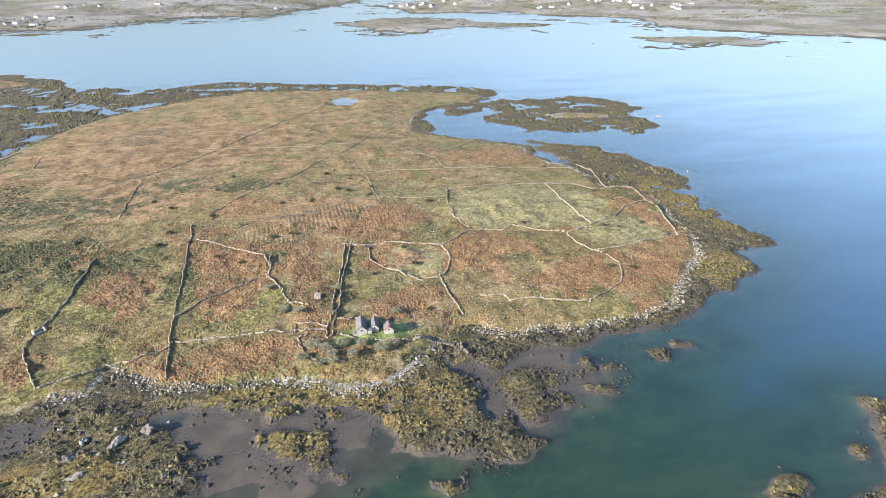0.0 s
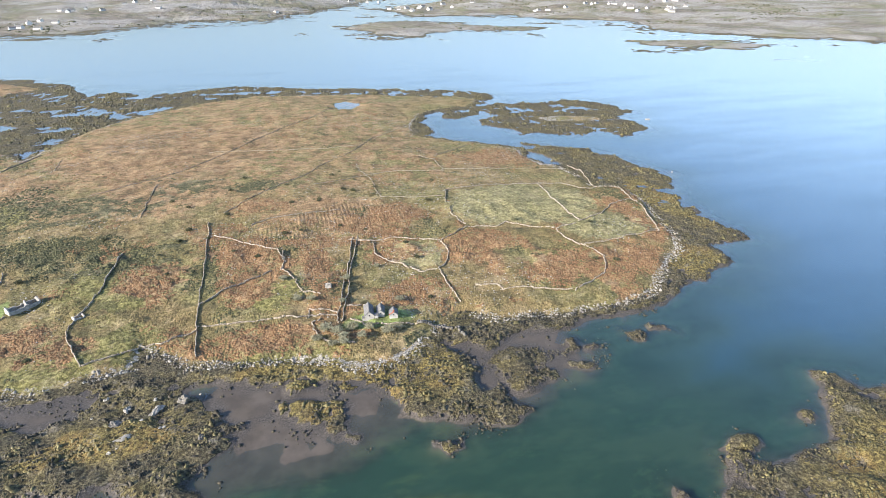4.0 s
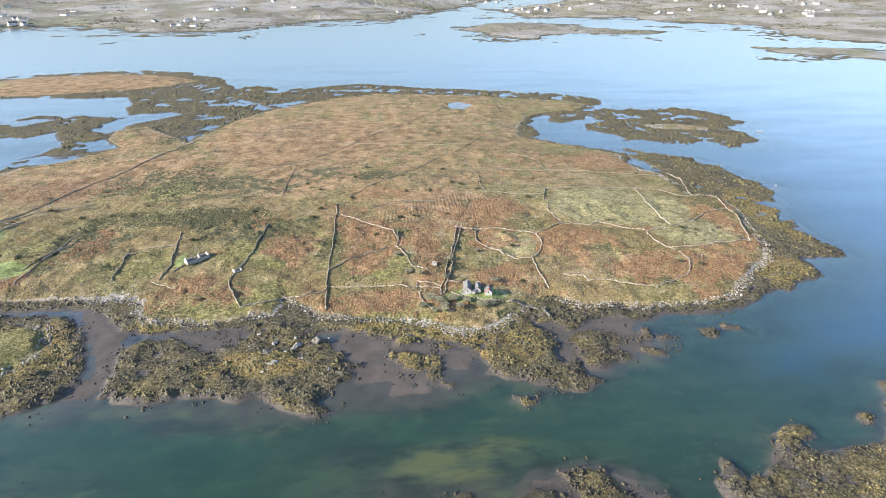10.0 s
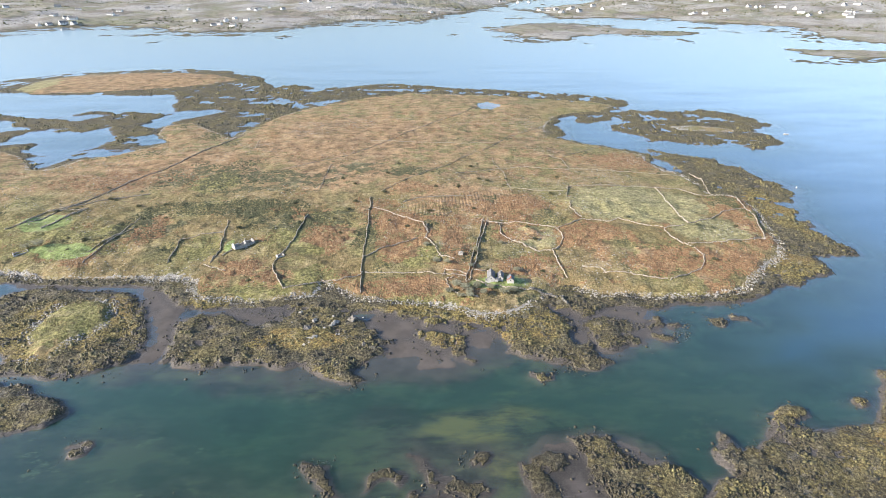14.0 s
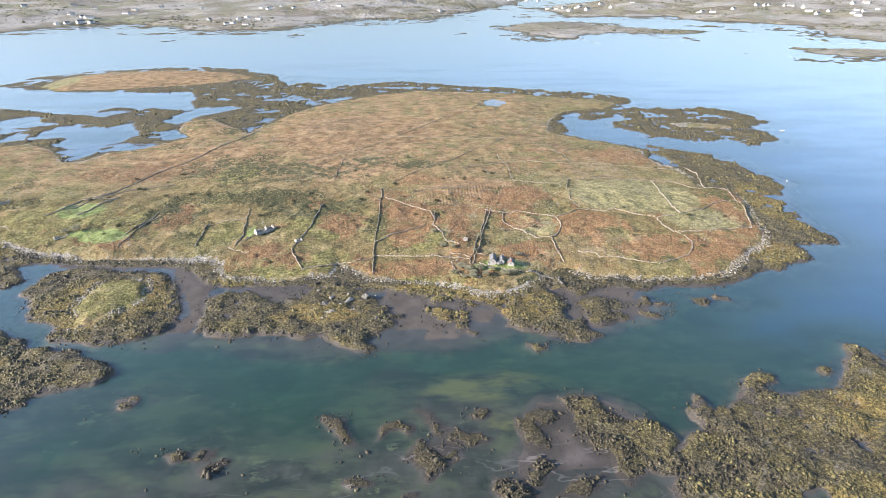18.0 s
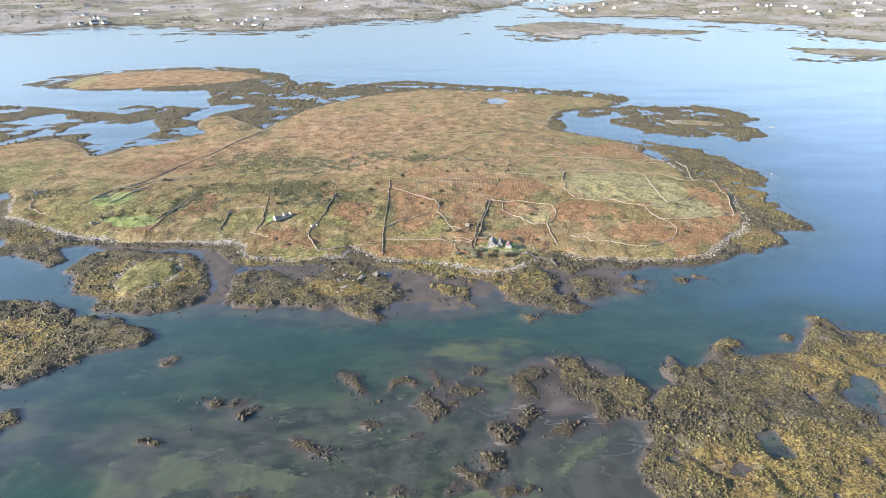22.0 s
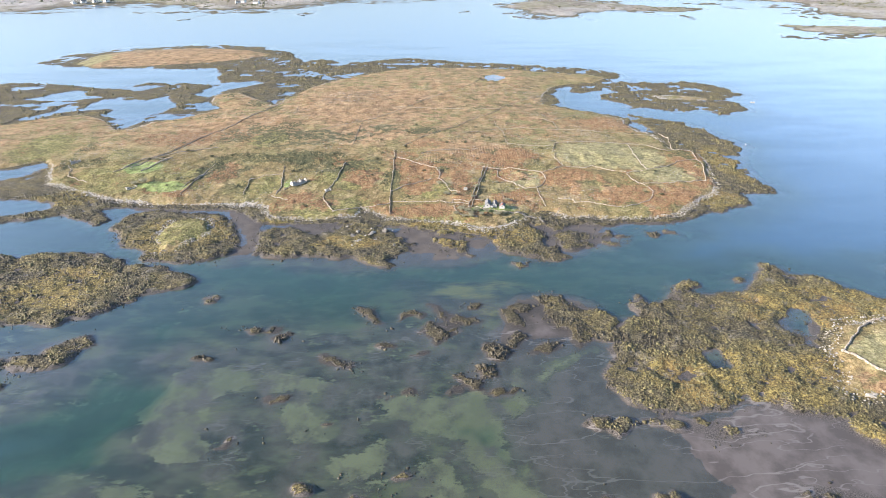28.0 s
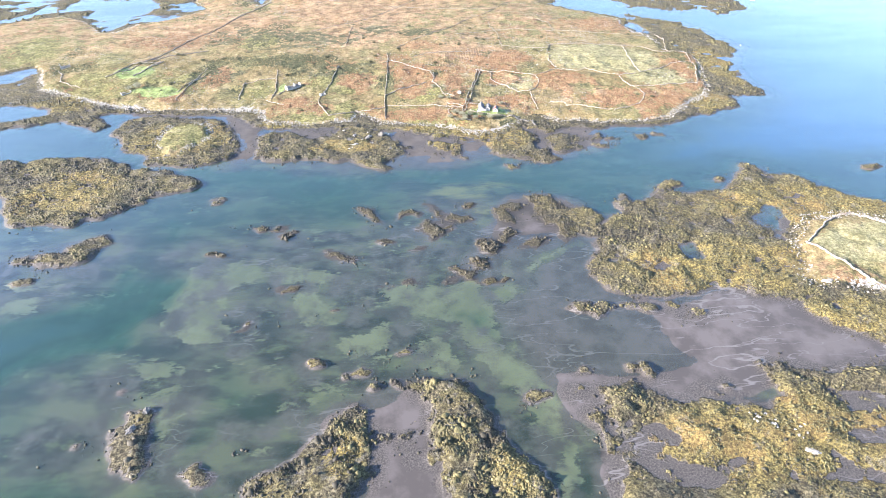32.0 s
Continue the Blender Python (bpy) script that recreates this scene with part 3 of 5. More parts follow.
WEED_SHELF = [(-164, 117), (-166, 133), (-167, 148), (-159, 160), (-147, 159), (-127, 149), (-107, 152), (-100, 167), (-87, 170), (-68, 153), (-58, 141), (-54, 121), (-59, 115), (-69, 106), (-60, 98), (-73, 96), (-88, 99), (-95, 107), (-106, 110), (-131, 114), (-142, 109), (-153, 112), (-160, 120)]
WEED_GREEN_ISLET = [(-287, 165), (-286, 178), (-281, 194), (-264, 198), (-227, 192), (-205, 183), (-191, 167), (-186, 140), (-184, 122), (-196, 113), (-213, 108), (-218, 106), (-231, 113), (-249, 124), (-267, 137)]
LAND_GREEN_ISLET = [(-246, 142), (-247, 159), (-244, 173), (-228, 179), (-216, 175), (-208, 154), (-214, 141), (-221, 134), (-228, 122), (-234, 122)]
WEED_LEFT = [(-365, 121), (-331, 122), (-322, 126), (-311, 127), (-290, 124), (-272, 118), (-258, 110), (-245, 102), (-236, 105), (-216, 95), (-205, 90), (-196, 83), (-203, 73), (-217, 73), (-225, 70), (-225, 61), (-235, 53), (-243, 45), (-255, 43), (-263, 36), (-273, 34), (-304, 38)]
WEED_LEFT_SMALL = [(-270, 3), (-254, 4), (-253, 11), (-245, 17), (-235, 20), (-229, 12), (-238, 9), (-240, 3), (-241, -3), (-247, -7), (-263, -7)]
WEED_MID = [(28, 51), (45, 54), (50, 45), (56, 39), (59, 34), (72, 35), (76, 25), (69, 18), (75, 13), (71, 2), (61, 2), (58, 7), (51, 1), (45, 6), (46, 17), (39, 22), (35, 32), (32, 41)]
WEED_MID_B = [(-36, 45), (-24, 38), (-11, 30), (-3, 23), (-9, 17), (-17, 20), (-27, 27)]
WEED_MID_C = [(-45, 21), (-37, 27), (-24, 23), (-19, 16), (-25, 11), (-37, 8), (-39, 15)]
WEED_MID_D = [(8, 37), (21, 30), (21, 22), (8, 23)]
WEED_MID_E = [(-8, 5), (4, 5), (9, -1), (1, -6), (-6, -3)]
WEED_MID_F = [(20, -2), (30, 5), (39, 7), (39, 1), (32, -4)]
WEED_MID_G = [(-80, 45), (-70, 42), (-65, 29), (-72, 29)]
WEED_MID_H = [(8, 11), (14, 17), (19, 11), (14, 5), (8, 6)]
WEED_MID_I = [(-103, 1), (-92, 2), (-80, -6), (-81, -10), (-94, -6)]
MUD_MID = [(1, 23), (31, 52), (60, 47), (76, 25), (101, 24), (79, -3), (46, -4), (25, -9), (2, -13), (-11, -27), (-17, -23), (-11, 0)]
TUFTS = [(-55, -133, 4.5), (-38, -142, 4), (-50, -83, 7), (-56, -35, 5), (-116, -33, 6), (-86, -52, 5), (-132, -63, 6), (-131, -143, 5.5), (-179, -100, 4), (-183, -127, 3.5), (-71, -94, 4), (-93, -84, 4), (-19, -29, 4), (77, -59, 7), (91, -58, 7), (102, -65, 6), (49, -61, 6), (35, -100, 4), (62, -99, 4.5), (25, -113, 4.5), (94, -114, 5), (-266, -23, 5), (-275, -2, 4), (-175, 58, 5), (-128, 26, 7), (-120, 17, 4), (-140, 24, 4), (133, 35, 8), (-160, 0, 4), (290, 79, 8), (-107, -132, 3), (-62, -106, 5), (130, 56, 4), (171, 67, 4), (-48, 36, 5), (-5, -12, 6), (-13, -23, 6), (-6, -30, 6), (4, -31, 6), (-4, -19, 4), (-54, -35, 5), (107, 42, 9), (53, -58, 7), (46, -59, 5), (93, 19, 10), (-12, 43, 5), (22, 38, 6), (-66, 7, 5), (-46, 1, 4), (101, 136, 5), (109, 134, 6), (99, 123, 4), (106, 143, 4), (138, 139, 5), (150, 140, 4), (-23, 143, 5), (-5, 138, 4), (-50, 128, 3), (134, 61, 6), (169, 69, 5), (55, 118, 6), (29, 96, 3)]
WEED_FRONT = [(-505, 240), (-400, 227), (-358, 219), (-320, 201), (-295, 206), (-250, 207), (-190, 194), (-180, 173), (-160, 168), (-56, 157), (-44, 151), (-34, 149), (-19, 147), (-11, 146), (0, 141), (6, 132), (18, 142), (37, 153), (49, 158), (57, 159), (60, 154), (64, 150), (74, 154), (83, 158), (102, 156), (117, 156), (132, 156), (149, 158), (167, 160), (182, 167), (201, 176), (210, 175), (230, 189), (244, 194), (249, 214), (262, 210), (277, 216), (280, 229), (281, 245), (275, 260), (286, 290), (292, 314), (316, 343), (310, 363), (304, 396), (287, 436), (261, 456), (237, 482), (174, 354), (-546, 291)]
WEED_SPIT = [(254, 667), (296, 690), (339, 666), (379, 679), (407, 660), (432, 622), (435, 575), (399, 559), (406, 524), (393, 489), (357, 474), (345, 487), (338, 499), (305, 488), (286, 503), (267, 519), (244, 513), (239, 545), (219, 564), (225, 592), (255, 602), (247, 627), (205, 603), (187, 611), (191, 635), (219, 644)]
LAND_SPIT = [(295, 576), (327, 580), (365, 566), (374, 551), (339, 549), (304, 559)]
POOL_C = [(223, 454), (229, 440), (235, 418), (234, 399), (222, 397), (217, 421)]
MUD_CHANNEL = [(-209, 205), (-190, 202), (-180, 177), (-174, 155), (-168, 148), (-163, 117), (-165, 106), (-180, 110), (-198, 115), (-179, 135), (-178, 154), (-193, 178)]
MUD_POCKET = [(-154, 167), (-131, 168), (-106, 170), (-103, 155), (-127, 150), (-147, 159)]
MUD_FRONT = [(-165, 108), (-143, 112), (-109, 111), (-89, 102), (-67, 106), (-54, 121), (-57, 143), (-41, 161), (-31, 152), (-8, 142), (5, 126), (14, 112), (3, 109), (-12, 99), (-38, 101), (-53, 99), (-73, 94), (-114, 101), (-139, 101)]
MUD_DELTA = [(7, 134), (25, 165), (51, 165), (65, 154), (89, 157), (106, 157), (90, 145), (104, 139), (98, 124), (84, 121), (62, 111), (45, 113), (26, 115), (15, 121)]
MUD_FRONT_LEFT = [(-132, 171), (-112, 166), (-104, 158), (-108, 150), (-126, 155)]
INLET_BANK = [(37, 175), (47, 171), (55, 166), (57, 158)]
MIDDLE_WALLS = [
    [(-70, 334), (-69, 309), (-69, 268), (-69, 223), (-69, 200), (-68, 177)],
    [(-69, 222), (-59, 231), (-46, 239), (-31, 247)],
    [(-65, 308), (-50, 294), (-38, 283), (-26, 272), (-23, 257), (-26, 247), (-20, 234), (-17, 217), (-7, 211)],
    [(-68, 202), (-57, 200), (-45, 198), (-28, 196), (-13, 193), (-1, 191)],
    [(-118, 297), (-121, 253), (-125, 230), (-128, 219), (-127, 207), (-116, 184)],
    [(-116, 184), (-106, 188), (-94, 194)],
    [(-94, 195), (-84, 193), (-69, 199)],
    [(-23, 271), (-25, 246)],
    [(-42, 319), (-32, 325), (-7, 327), (19, 329)],
    [(-16, 192), (-14, 199), (0, 193)],
]
EAST_WALLS = [
    [(19, 278), (32, 270), (31, 256), (36, 243), (44, 233), (51, 225), (62, 224), (68, 228), (74, 240), (75, 249), (74, 259)],
    [(63, 223), (63, 212), (63, 201), (65, 189)],
    [(78, 202), (90, 199), (91, 193), (105, 191), (117, 185), (128, 182)],
    [(129, 181), (143, 188), (156, 194), (162, 203), (166, 213), (163, 223), (159, 229), (156, 236), (155, 255)],
    [(162, 228), (179, 231), (202, 235), (226, 239)],
    [(226, 239), (232, 255), (241, 280), (243, 300), (249, 330), (230, 328), (235, 349), (244, 378), (238, 392)],
    [(177, 263), (199, 271), (219, 288), (242, 297)],
    [(187, 349), (182, 315), (178, 285), (179, 265)],
    [(106, 350), (133, 351), (156, 350), (187, 349), (207, 344), (217, 328), (229, 327)],
    [(106, 350), (97, 321)],
    [(98, 312), (95, 300), (99, 280)],
    [(75, 258), (83, 264), (97, 274), (107, 275), (119, 271), (127, 276), (142, 263), (155, 257)],
    [(156, 255), (173, 261)],
    [(24, 273), (46, 271), (62, 266), (74, 259)],
]
NORTH_WALLS = [
    [(112, 449), (122, 436), (121, 403)],
    [(122, 405), (151, 399), (186, 396), (223, 384)],
    [(125, 446), (147, 463), (179, 489), (194, 499)],
    [(-160, 412), (-137, 429), (-116, 444), (-98, 461), (-65, 506), (-47, 537), (-7, 600), (33, 645), (71, 701)],
    [(-61, 347), (-43, 368), (-19, 394), (-2, 410), (24, 447), (53, 478), (85, 537), (131, 579)],
    [(-80, 516), (-31, 508), (25, 500), (68, 502)],
    [(49, 437), (49, 415), (54, 393), (53, 356), (54, 347)],
    [(54, 347), (73, 341), (101, 336)],
    [(-114, 425), (-115, 401), (-116, 353)],
    [(-210, 534), (-205, 494)],
    [(6, 388), (51, 403), (80, 408), (121, 401)],
]
COTTAGE_WALLS = [
    [(24, 278), (14, 244), (7, 209), (1, 187), (-1, 184)],
    [(21, 280), (11, 238), (2, 200), (-2, 186)],
    [(5, 186), (13, 178), (33, 174), (46, 175)],
    [(-14, 188), (-13, 177), (-8, 170), (4, 165)],
    [(-14, 188), (-9, 190)],
    [(5, 196), (14, 195)],
]
WEST_WALLS = [
    [(-177, 286), (-173, 262), (-170, 238), (-171, 220)],
    [(-201, 223), (-202, 241), (-202, 259)],
    [(-202, 257), (-189, 263), (-175, 266)],
    [(-175, 219), (-158, 209)],
    [(-260, 240), (-252, 262), (-248, 296)],
    [(-315, 282), (-306, 299), (-298, 318)],
    [(-166, 230), (-161, 237)],
    [(-340, 280), (-323, 300), (-310, 335), (-292, 394), (-274, 440), (-235, 564)],
    [(-256, 224), (-252, 253), (-245, 280)],
]
WEEDS = [WEED_FRONT, WEED_FRONT_LEFT, WEED_GREEN_ISLET, WEED_LEFT, WEED_LEFT_SMALL, WEED_SHELF, WEED_DELTA, WEED_DELTA_EAST, WEED_MUD_ISLET, WEED_MID, WEED_MID_B, WEED_MID_C, WEED_MID_D, WEED_MID_E, WEED_MID_F, WEED_MID_G, WEED_MID_H, WEED_MID_I, WEED_RIGHT,
         WEED_NEAR, WEED_NEAR_ARM, WEED_NEAR_R, WEED_NEAR_ISLET, WEED_TALL_ISLET, WEED_ROUND_ISLET, WEED_SPIT, WEED_NORTH, WEED_ISLE, WEED_BAY, WEED_BAY_EAST]
MUDS = [MUD_RIGHT, MUD_MID, MUD_FRONT, MUD_CHANNEL, MUD_POCKET, MUD_DELTA, MUD_FRONT_LEFT, GRAVEL_NEAR, GAP_NEAR_A, WEED_NEAR_R]
GAPS = [MUD_POCKET, MUD_FRONT_LEFT, GAP_NEAR_A, GAP_NEAR_B, GAP_NEAR_C, GAP_NEAR_D]
SANDS = [SAND_A, SAND_STREAM, SAND_B, SAND_C, SAND_D, SAND_F]
WALLS = MIDDLE_WALLS + WEST_WALLS + NORTH_WALLS + EAST_WALLS + COTTAGE_WALLS


# ---- ground ----
POND_LEVEL = 3.4


def grid_noise(x, y, seed):
    """Smooth value noise in numpy, 0 to 1."""
    xi, yi = np.floor(x).astype(np.int64), np.floor(y).astype(np.int64)
    fx, fy = x - xi, y - yi
    fx, fy = fx * fx * (3 - 2 * fx), fy * fy * (3 - 2 * fy)

    def corner(a, b):
        h = (a * 374761393 + b * 668265263 + seed * 974634777) & 0x7FFFFFFF
        h = ((h ^ (h >> 13)) * 1274126177) & 0x7FFFFFFF
        return ((h ^ (h >> 16)) & 0xFFFF) / 65535.0

    top = corner(xi, yi) * (1 - fx) + corner(xi + 1, yi) * fx
    low = corner(xi, yi + 1) * (1 - fx) + corner(xi + 1, yi + 1) * fx
    return top * (1 - fy) + low * fy


def fbm(x, y, size, seed, octaves=4, gain=0.55):
    total, amp, norm = 0.0, 1.0, 0.0
    for k in range(octaves):
        total = total + amp * grid_noise(x / size * 2 ** k + 17.3 * k, y / size * 2 ** k - 9.1 * k, seed + k)
        norm += amp
        amp *= gain
    return total / norm


def inside(x, y, outline, far=40.0):
    """Signed distance to an outline, positive within."""
    out = np.full(x.shape, -far)
    pts = np.array(outline, float)
    near = (x > pts[:, 0].min() - far) & (x < pts[:, 0].max() + far) & (y > pts[:, 1].min() - far) & (y < pts[:, 1].max() + far)
    px, py = x[near], y[near]
    if not px.size:
        return out
    best, odd = np.full(px.shape, 1e12), np.zeros(px.shape, bool)
    for (ax, ay), (bx, by) in zip(pts, np.roll(pts, -1, 0)):
        dx, dy = bx - ax, by - ay
        t = np.clip(((px - ax) * dx + (py - ay) * dy) / (dx * dx + dy * dy + 1e-9), 0, 1)
        best = np.minimum(best, (px - ax - t * dx) ** 2 + (py - ay - t * dy) ** 2)
        if dy:
            odd ^= ((ay > py) != (by > py)) & (px < (py - ay) * dx / dy + ax)
    best = np.sqrt(best)
    out[near] = np.maximum(np.where(odd, best, -best), -far)
    return out


def spread(lo, a, b, hi, step, grow, hold):
    """Grid lines: even between a and b, wider and wider beyond."""
    mid = list(np.arange(a, b, step))
    up, s, v = [], step, mid[-1]
    while v < hi:
        s = max(s, min(s * grow, 13.0)) if v < hold else s * 1.04
        v += s
        up.append(v)
    down, s, v = [], step, mid[0]
    while v > lo:
        s = max(s, min(s * grow, 13.0)) if v > -hold else s * 1.04
        v -= s
        down.append(v)
    return np.array(down[::-1] + mid + up)


GX = spread(-6500, -290, 290, 6500, 1.6, 1.018, 1500)
GY = spread(-900, -185, 290, 6500, 1.6, 1.016, 3000)
X, Y = np.meshgrid(GX, GY)
rng = np.random.default_rng(7)


def ellipse(x, y, cx, cy, rx, ry, turn=0.0):
    c, s = math.cos(radians(turn)), math.sin(radians(turn))
    u, v = ((x - cx) * c + (y - cy) * s) / rx, (-(x - cx) * s + (y - cy) * c) / ry
    return np.clip(1.6 - 1.6 * np.sqrt(u * u + v * v), 0, 1)


def survey(x, y):
    """Heights and cover of the ground at x, y."""
    wob = (fbm(x, y, 14, 3, 3) - 0.5) * 9
    wx, wy = x + (fbm(x, y, 22, 11, 3) - 0.5) * 14, y + (fbm(x, y, 22, 29, 3) - 0.5) * 14
    far = np.clip((np.hypot(x, y) - 1100) / 500, 0, 1)
    wx, wy = wx + far * (fbm(x, y, 170, 12, 5, 0.66) - 0.5) * 230, wy + far * (fbm(x, y, 150, 30, 5, 0.70) - 0.5) * 420
    lx, ly = x + (wx - x) * 0.4, y + (wy - y) * 0.4
    land = np.full(x.shape, -60.0)
    for o in (LAND_MAIN + LAND_NORTH, LAND_GREEN_ISLET, LAND_RIGHT, LAND_ISLE, LAND_SPIT):
        land = np.maximum(land, inside(lx, ly, o, 60))
    for o in (FAR_ISLET, FAR_POINT):
        land = np.maximum(land, inside(wx, wy, o, 60) - 25)
    coast = np.full(x.shape, -500.0)
    for o in (FAR_WEST, FAR_EAST):
        coast = np.maximum(coast, inside(wx, wy, o, 500))
    land = np.maximum(land, coast - 30 - 70 * fbm(x, y, 260, 171, 3))
    weed = np.full(x.shape, -60.0)
    for o in WEEDS:
        weed = np.maximum(weed, inside(wx, wy, o, 60))
    for o in (FAR_ISLET, FAR_POINT):
        weed = np.maximum(weed, inside(wx, wy, o, 60))
    weed = np.maximum(weed, coast)
    skerry = (fbm(x, y, 85, 151, 5, 0.62) - 0.57) * 240
    near_far = np.maximum(coast, np.maximum(inside(wx, wy, FAR_ISLET, 260), inside(wx, wy, FAR_POINT, 260)))
    weed = np.maximum(weed, np.where(near_far > -170, skerry - np.clip(-near_far, 0, 170) * 0.16, -60))
    weed = np.maximum(weed, land + 7)
    torn = (fbm(x, y, 7, 191, 3, 0.6) - 0.5) * 11
    for cx, cy, r in TUFTS:
        weed = np.maximum(weed, 0.56 * r - np.hypot((wx - cx) * 0.62, (wy - cy) * 1.25) + torn)
    pool = np.full(x.shape, -60.0)
    for o in (POOL_A, POOL_B, POOL_C, POOL_D, POOL_E, POOL_COVE, POOL_INLET, POOL_RIGHT, POOL_RIGHT_B):
        pool = np.maximum(pool, inside(wx, wy, o, 60))
    flats = ellipse(x, y, -430, 600, 360, 210)
    pool = np.maximum(pool, np.where(flats > 0, (fbm(x * 0.45, y, 42, 51, 4, 0.6) - 0.66) * 120 * np.clip(flats * 2, 0, 1), -60))
    pond = inside(x, y, POND, 40)
    gap = np.full(x.shape, -60.0)
    for o in GAPS:
        gap = np.maximum(gap, inside(wx, wy, o, 60))
    weed = np.where(land < 0, np.minimum(weed, -pool), weed)
    mud = np.full(x.shape, -60.0)
    for o in MUDS:
        mud = np.maximum(mud, inside(wx, wy, o, 60))
    mud = mud + (fbm(x, y, 38, 141, 4, 0.6) - 0.55) * 26 * np.clip(-land / 10, 0, 1)
    stream = inside(x + (wx - x) * 0.5, y + (wy - y) * 0.5, SAND_STREAM, 30)
    mud = np.where(stream > -1.5, np.minimum(mud, -5 - 2 * stream), mud)
    sand = np.zeros(x.shape)
    sx, sy = x + (wx - x) * 0.55, y + (wy - y) * 0.55
    for o in (SAND_E, SAND_H):
        sand = np.maximum(sand, np.clip(0.46 + inside(sx, sy, o, 60) / 45, 0, 0.60))
    for o in SANDS:
        sand = np.maximum(sand, np.clip(0.5 + inside(sx, sy, o, 30) / 13, 0, 1))
    shoal = np.maximum(np.clip(ellipse(x, y, -40, -60, 190, 145) * 1.6, 0, 1), 0.9 * np.clip(ellipse(x, y, -230, -35, 280, 170) * 1.6, 0, 1))
    sand = np.maximum(sand, shoal * 0.34)
    # heights
    bed = -3.3 - 0.4 * np.clip(y / 40, 0, 1) - 4.0 * np.clip((x - 115) / 60, 0, 1) * np.clip((y - 65) / 40, 0, 1) - 5.5 * np.clip((-weed - 30) / 28, 0, 1) + (1.9 - 1.4 * np.clip(y / 30, 0, 1)) * np.clip(1 + weed / 45, 0, 1) ** 2 + 2.4 * shoal + 0.4 * sand + 1.7 * np.clip(1.6 * ellipse(x, y, 40, 80, 150, 62), 0, 1) + (fbm(x, y, 60, 61) - 0.5) * 0.6
    bank = np.maximum(ellipse(wx, wy, -6, 66, 34, 12, 6), ellipse(wx, wy, -48, 71, 18, 9))
    bed = np.where(bank > 0, np.maximum(bed, bed + (-0.75 - bed) * np.clip(bank * 1.6, 0, 1)), bed)
    bed = np.minimum(bed, -0.25)
    flat = np.where(mud > -8, mud * 0.03, -0.24 + (mud + 8) * 0.3)
    h = np.maximum(bed, np.clip(flat, -15.0, 0.19) + (fbm(x, y, 48, 71, 6, 0.68) - 0.5) * 0.36 - 0.28 * np.clip((112 - x) / 60, 0, 1) * np.clip((30 - y) / 30, 0, 1) * np.clip((y + 112) / 16, 0, 1) - np.clip((30 - x) / 60, 0, 1) * np.clip(-y / 60, 0, 1) * 0.1 - 0.24 * np.clip((132 - y) / 20, 0, 1) * np.clip((y - 50) / 20, 0, 1))
    clump = fbm(x, y, 5.0, 81, 3)
    ragged = (fbm(x, y, 16, 83, 5, 0.68) - 0.5) * 2
    streak = fbm(x * 0.45 - y * 0.25, y * 1.1 + x * 0.45, 13, 87, 4, 0.6)
    hw = np.clip((weed + wob * 0.6) * np.where(weed < -12, 0.3, 0.13), -15.0, 0.66) + (ragged * 1.05 + (streak - 0.5) * (2.7 + 1.3 * np.clip((-50 - y) / 20, 0, 1)) + (clump - 0.5) * 2.0) * np.clip((weed + 7) / 9, 0, 1)
    # fuller mats on the west islet, the front shelf and the bay
    mat_full = np.maximum(np.clip(ellipse(x, y, -262, 78, 150, 85) * 2, 0, 1), np.maximum(0.55 * np.clip(ellipse(x, y, -150, 130, 190, 55) * 2, 0, 1), 1.0 * np.clip(flats * 2, 0, 1)))
    mat_full = np.maximum(mat_full, 0.68 * np.clip((y - 215) / 40, 0, 1) * (np.hypot(x, y) < 1150))
    mat_full = np.maximum(mat_full, 0.8 * np.clip(ellipse(x, y, -320, 190, 190, 70) * 2, 0, 1))
    mat_full = np.maximum(mat_full, 0.5 * np.clip(ellipse(x, y, 170, -20, 190, 70) * 2, 0, 1))
    hw = hw + 0.55 * mat_full * np.clip((weed + 3) / 7, 0, 1) - 0.25 * np.clip((y - 480) / 80, 0, 1) * (1 - np.clip(flats * 2, 0, 1))
    belt = np.clip((y - 235) / 50, 0, 1) * np.clip((-2 - land) / 5, 0, 1)
    hw = hw - belt * (1.6 * np.clip((fbm(x * 0.7, y * 1.2, 34, 57, 5, 0.66) - 0.61) * 9, 0, 1) + 0.35 * np.clip((fbm(x, y, 13, 59, 3, 0.6) - 0.5) * 5, 0, 1))
    hw = np.where(hw > 0.7, 0.7 + (hw - 0.7) * 0.6, hw)
    hw = hw + 0.45 * np.clip((hw - 0.45) / 0.4, 0, 1) * np.clip((260 - y) / 40, 0, 1)
    # weedy ridges with gravel lows between them, tallest on the nearest reefs
    low = np.clip((235 - y) / 30, 0, 1)
    tall = 1.1 + 1.7 * np.clip((-70 - y) / 20, 0, 1) + 0.8 * np.clip(ellipse(x, y, 170, 0, 190, 90) * 2, 0, 1) + 0.9 * np.clip(ellipse(x, y, -270, 80, 170, 90) * 2, 0, 1) + 0.7 * np.clip(ellipse(x, y, -60, 130, 160, 50) * 2, 0, 1)
    bars = np.clip(ellipse(x, y, -55, 0, 150, 90) * 3, 0, 1) * (y > -95)
    tall = tall * (1 - 0.4 * bars) * (1 - 0.55 * np.clip((-75 - x) / 30, 0, 1) * (y < -20))
    rim = np.clip((weed + wob * 0.4 + 2.4 - 0.3 * bars - 1.4 * (y < -70)) * (0.25 - 0.03 * bars), 0, 1)
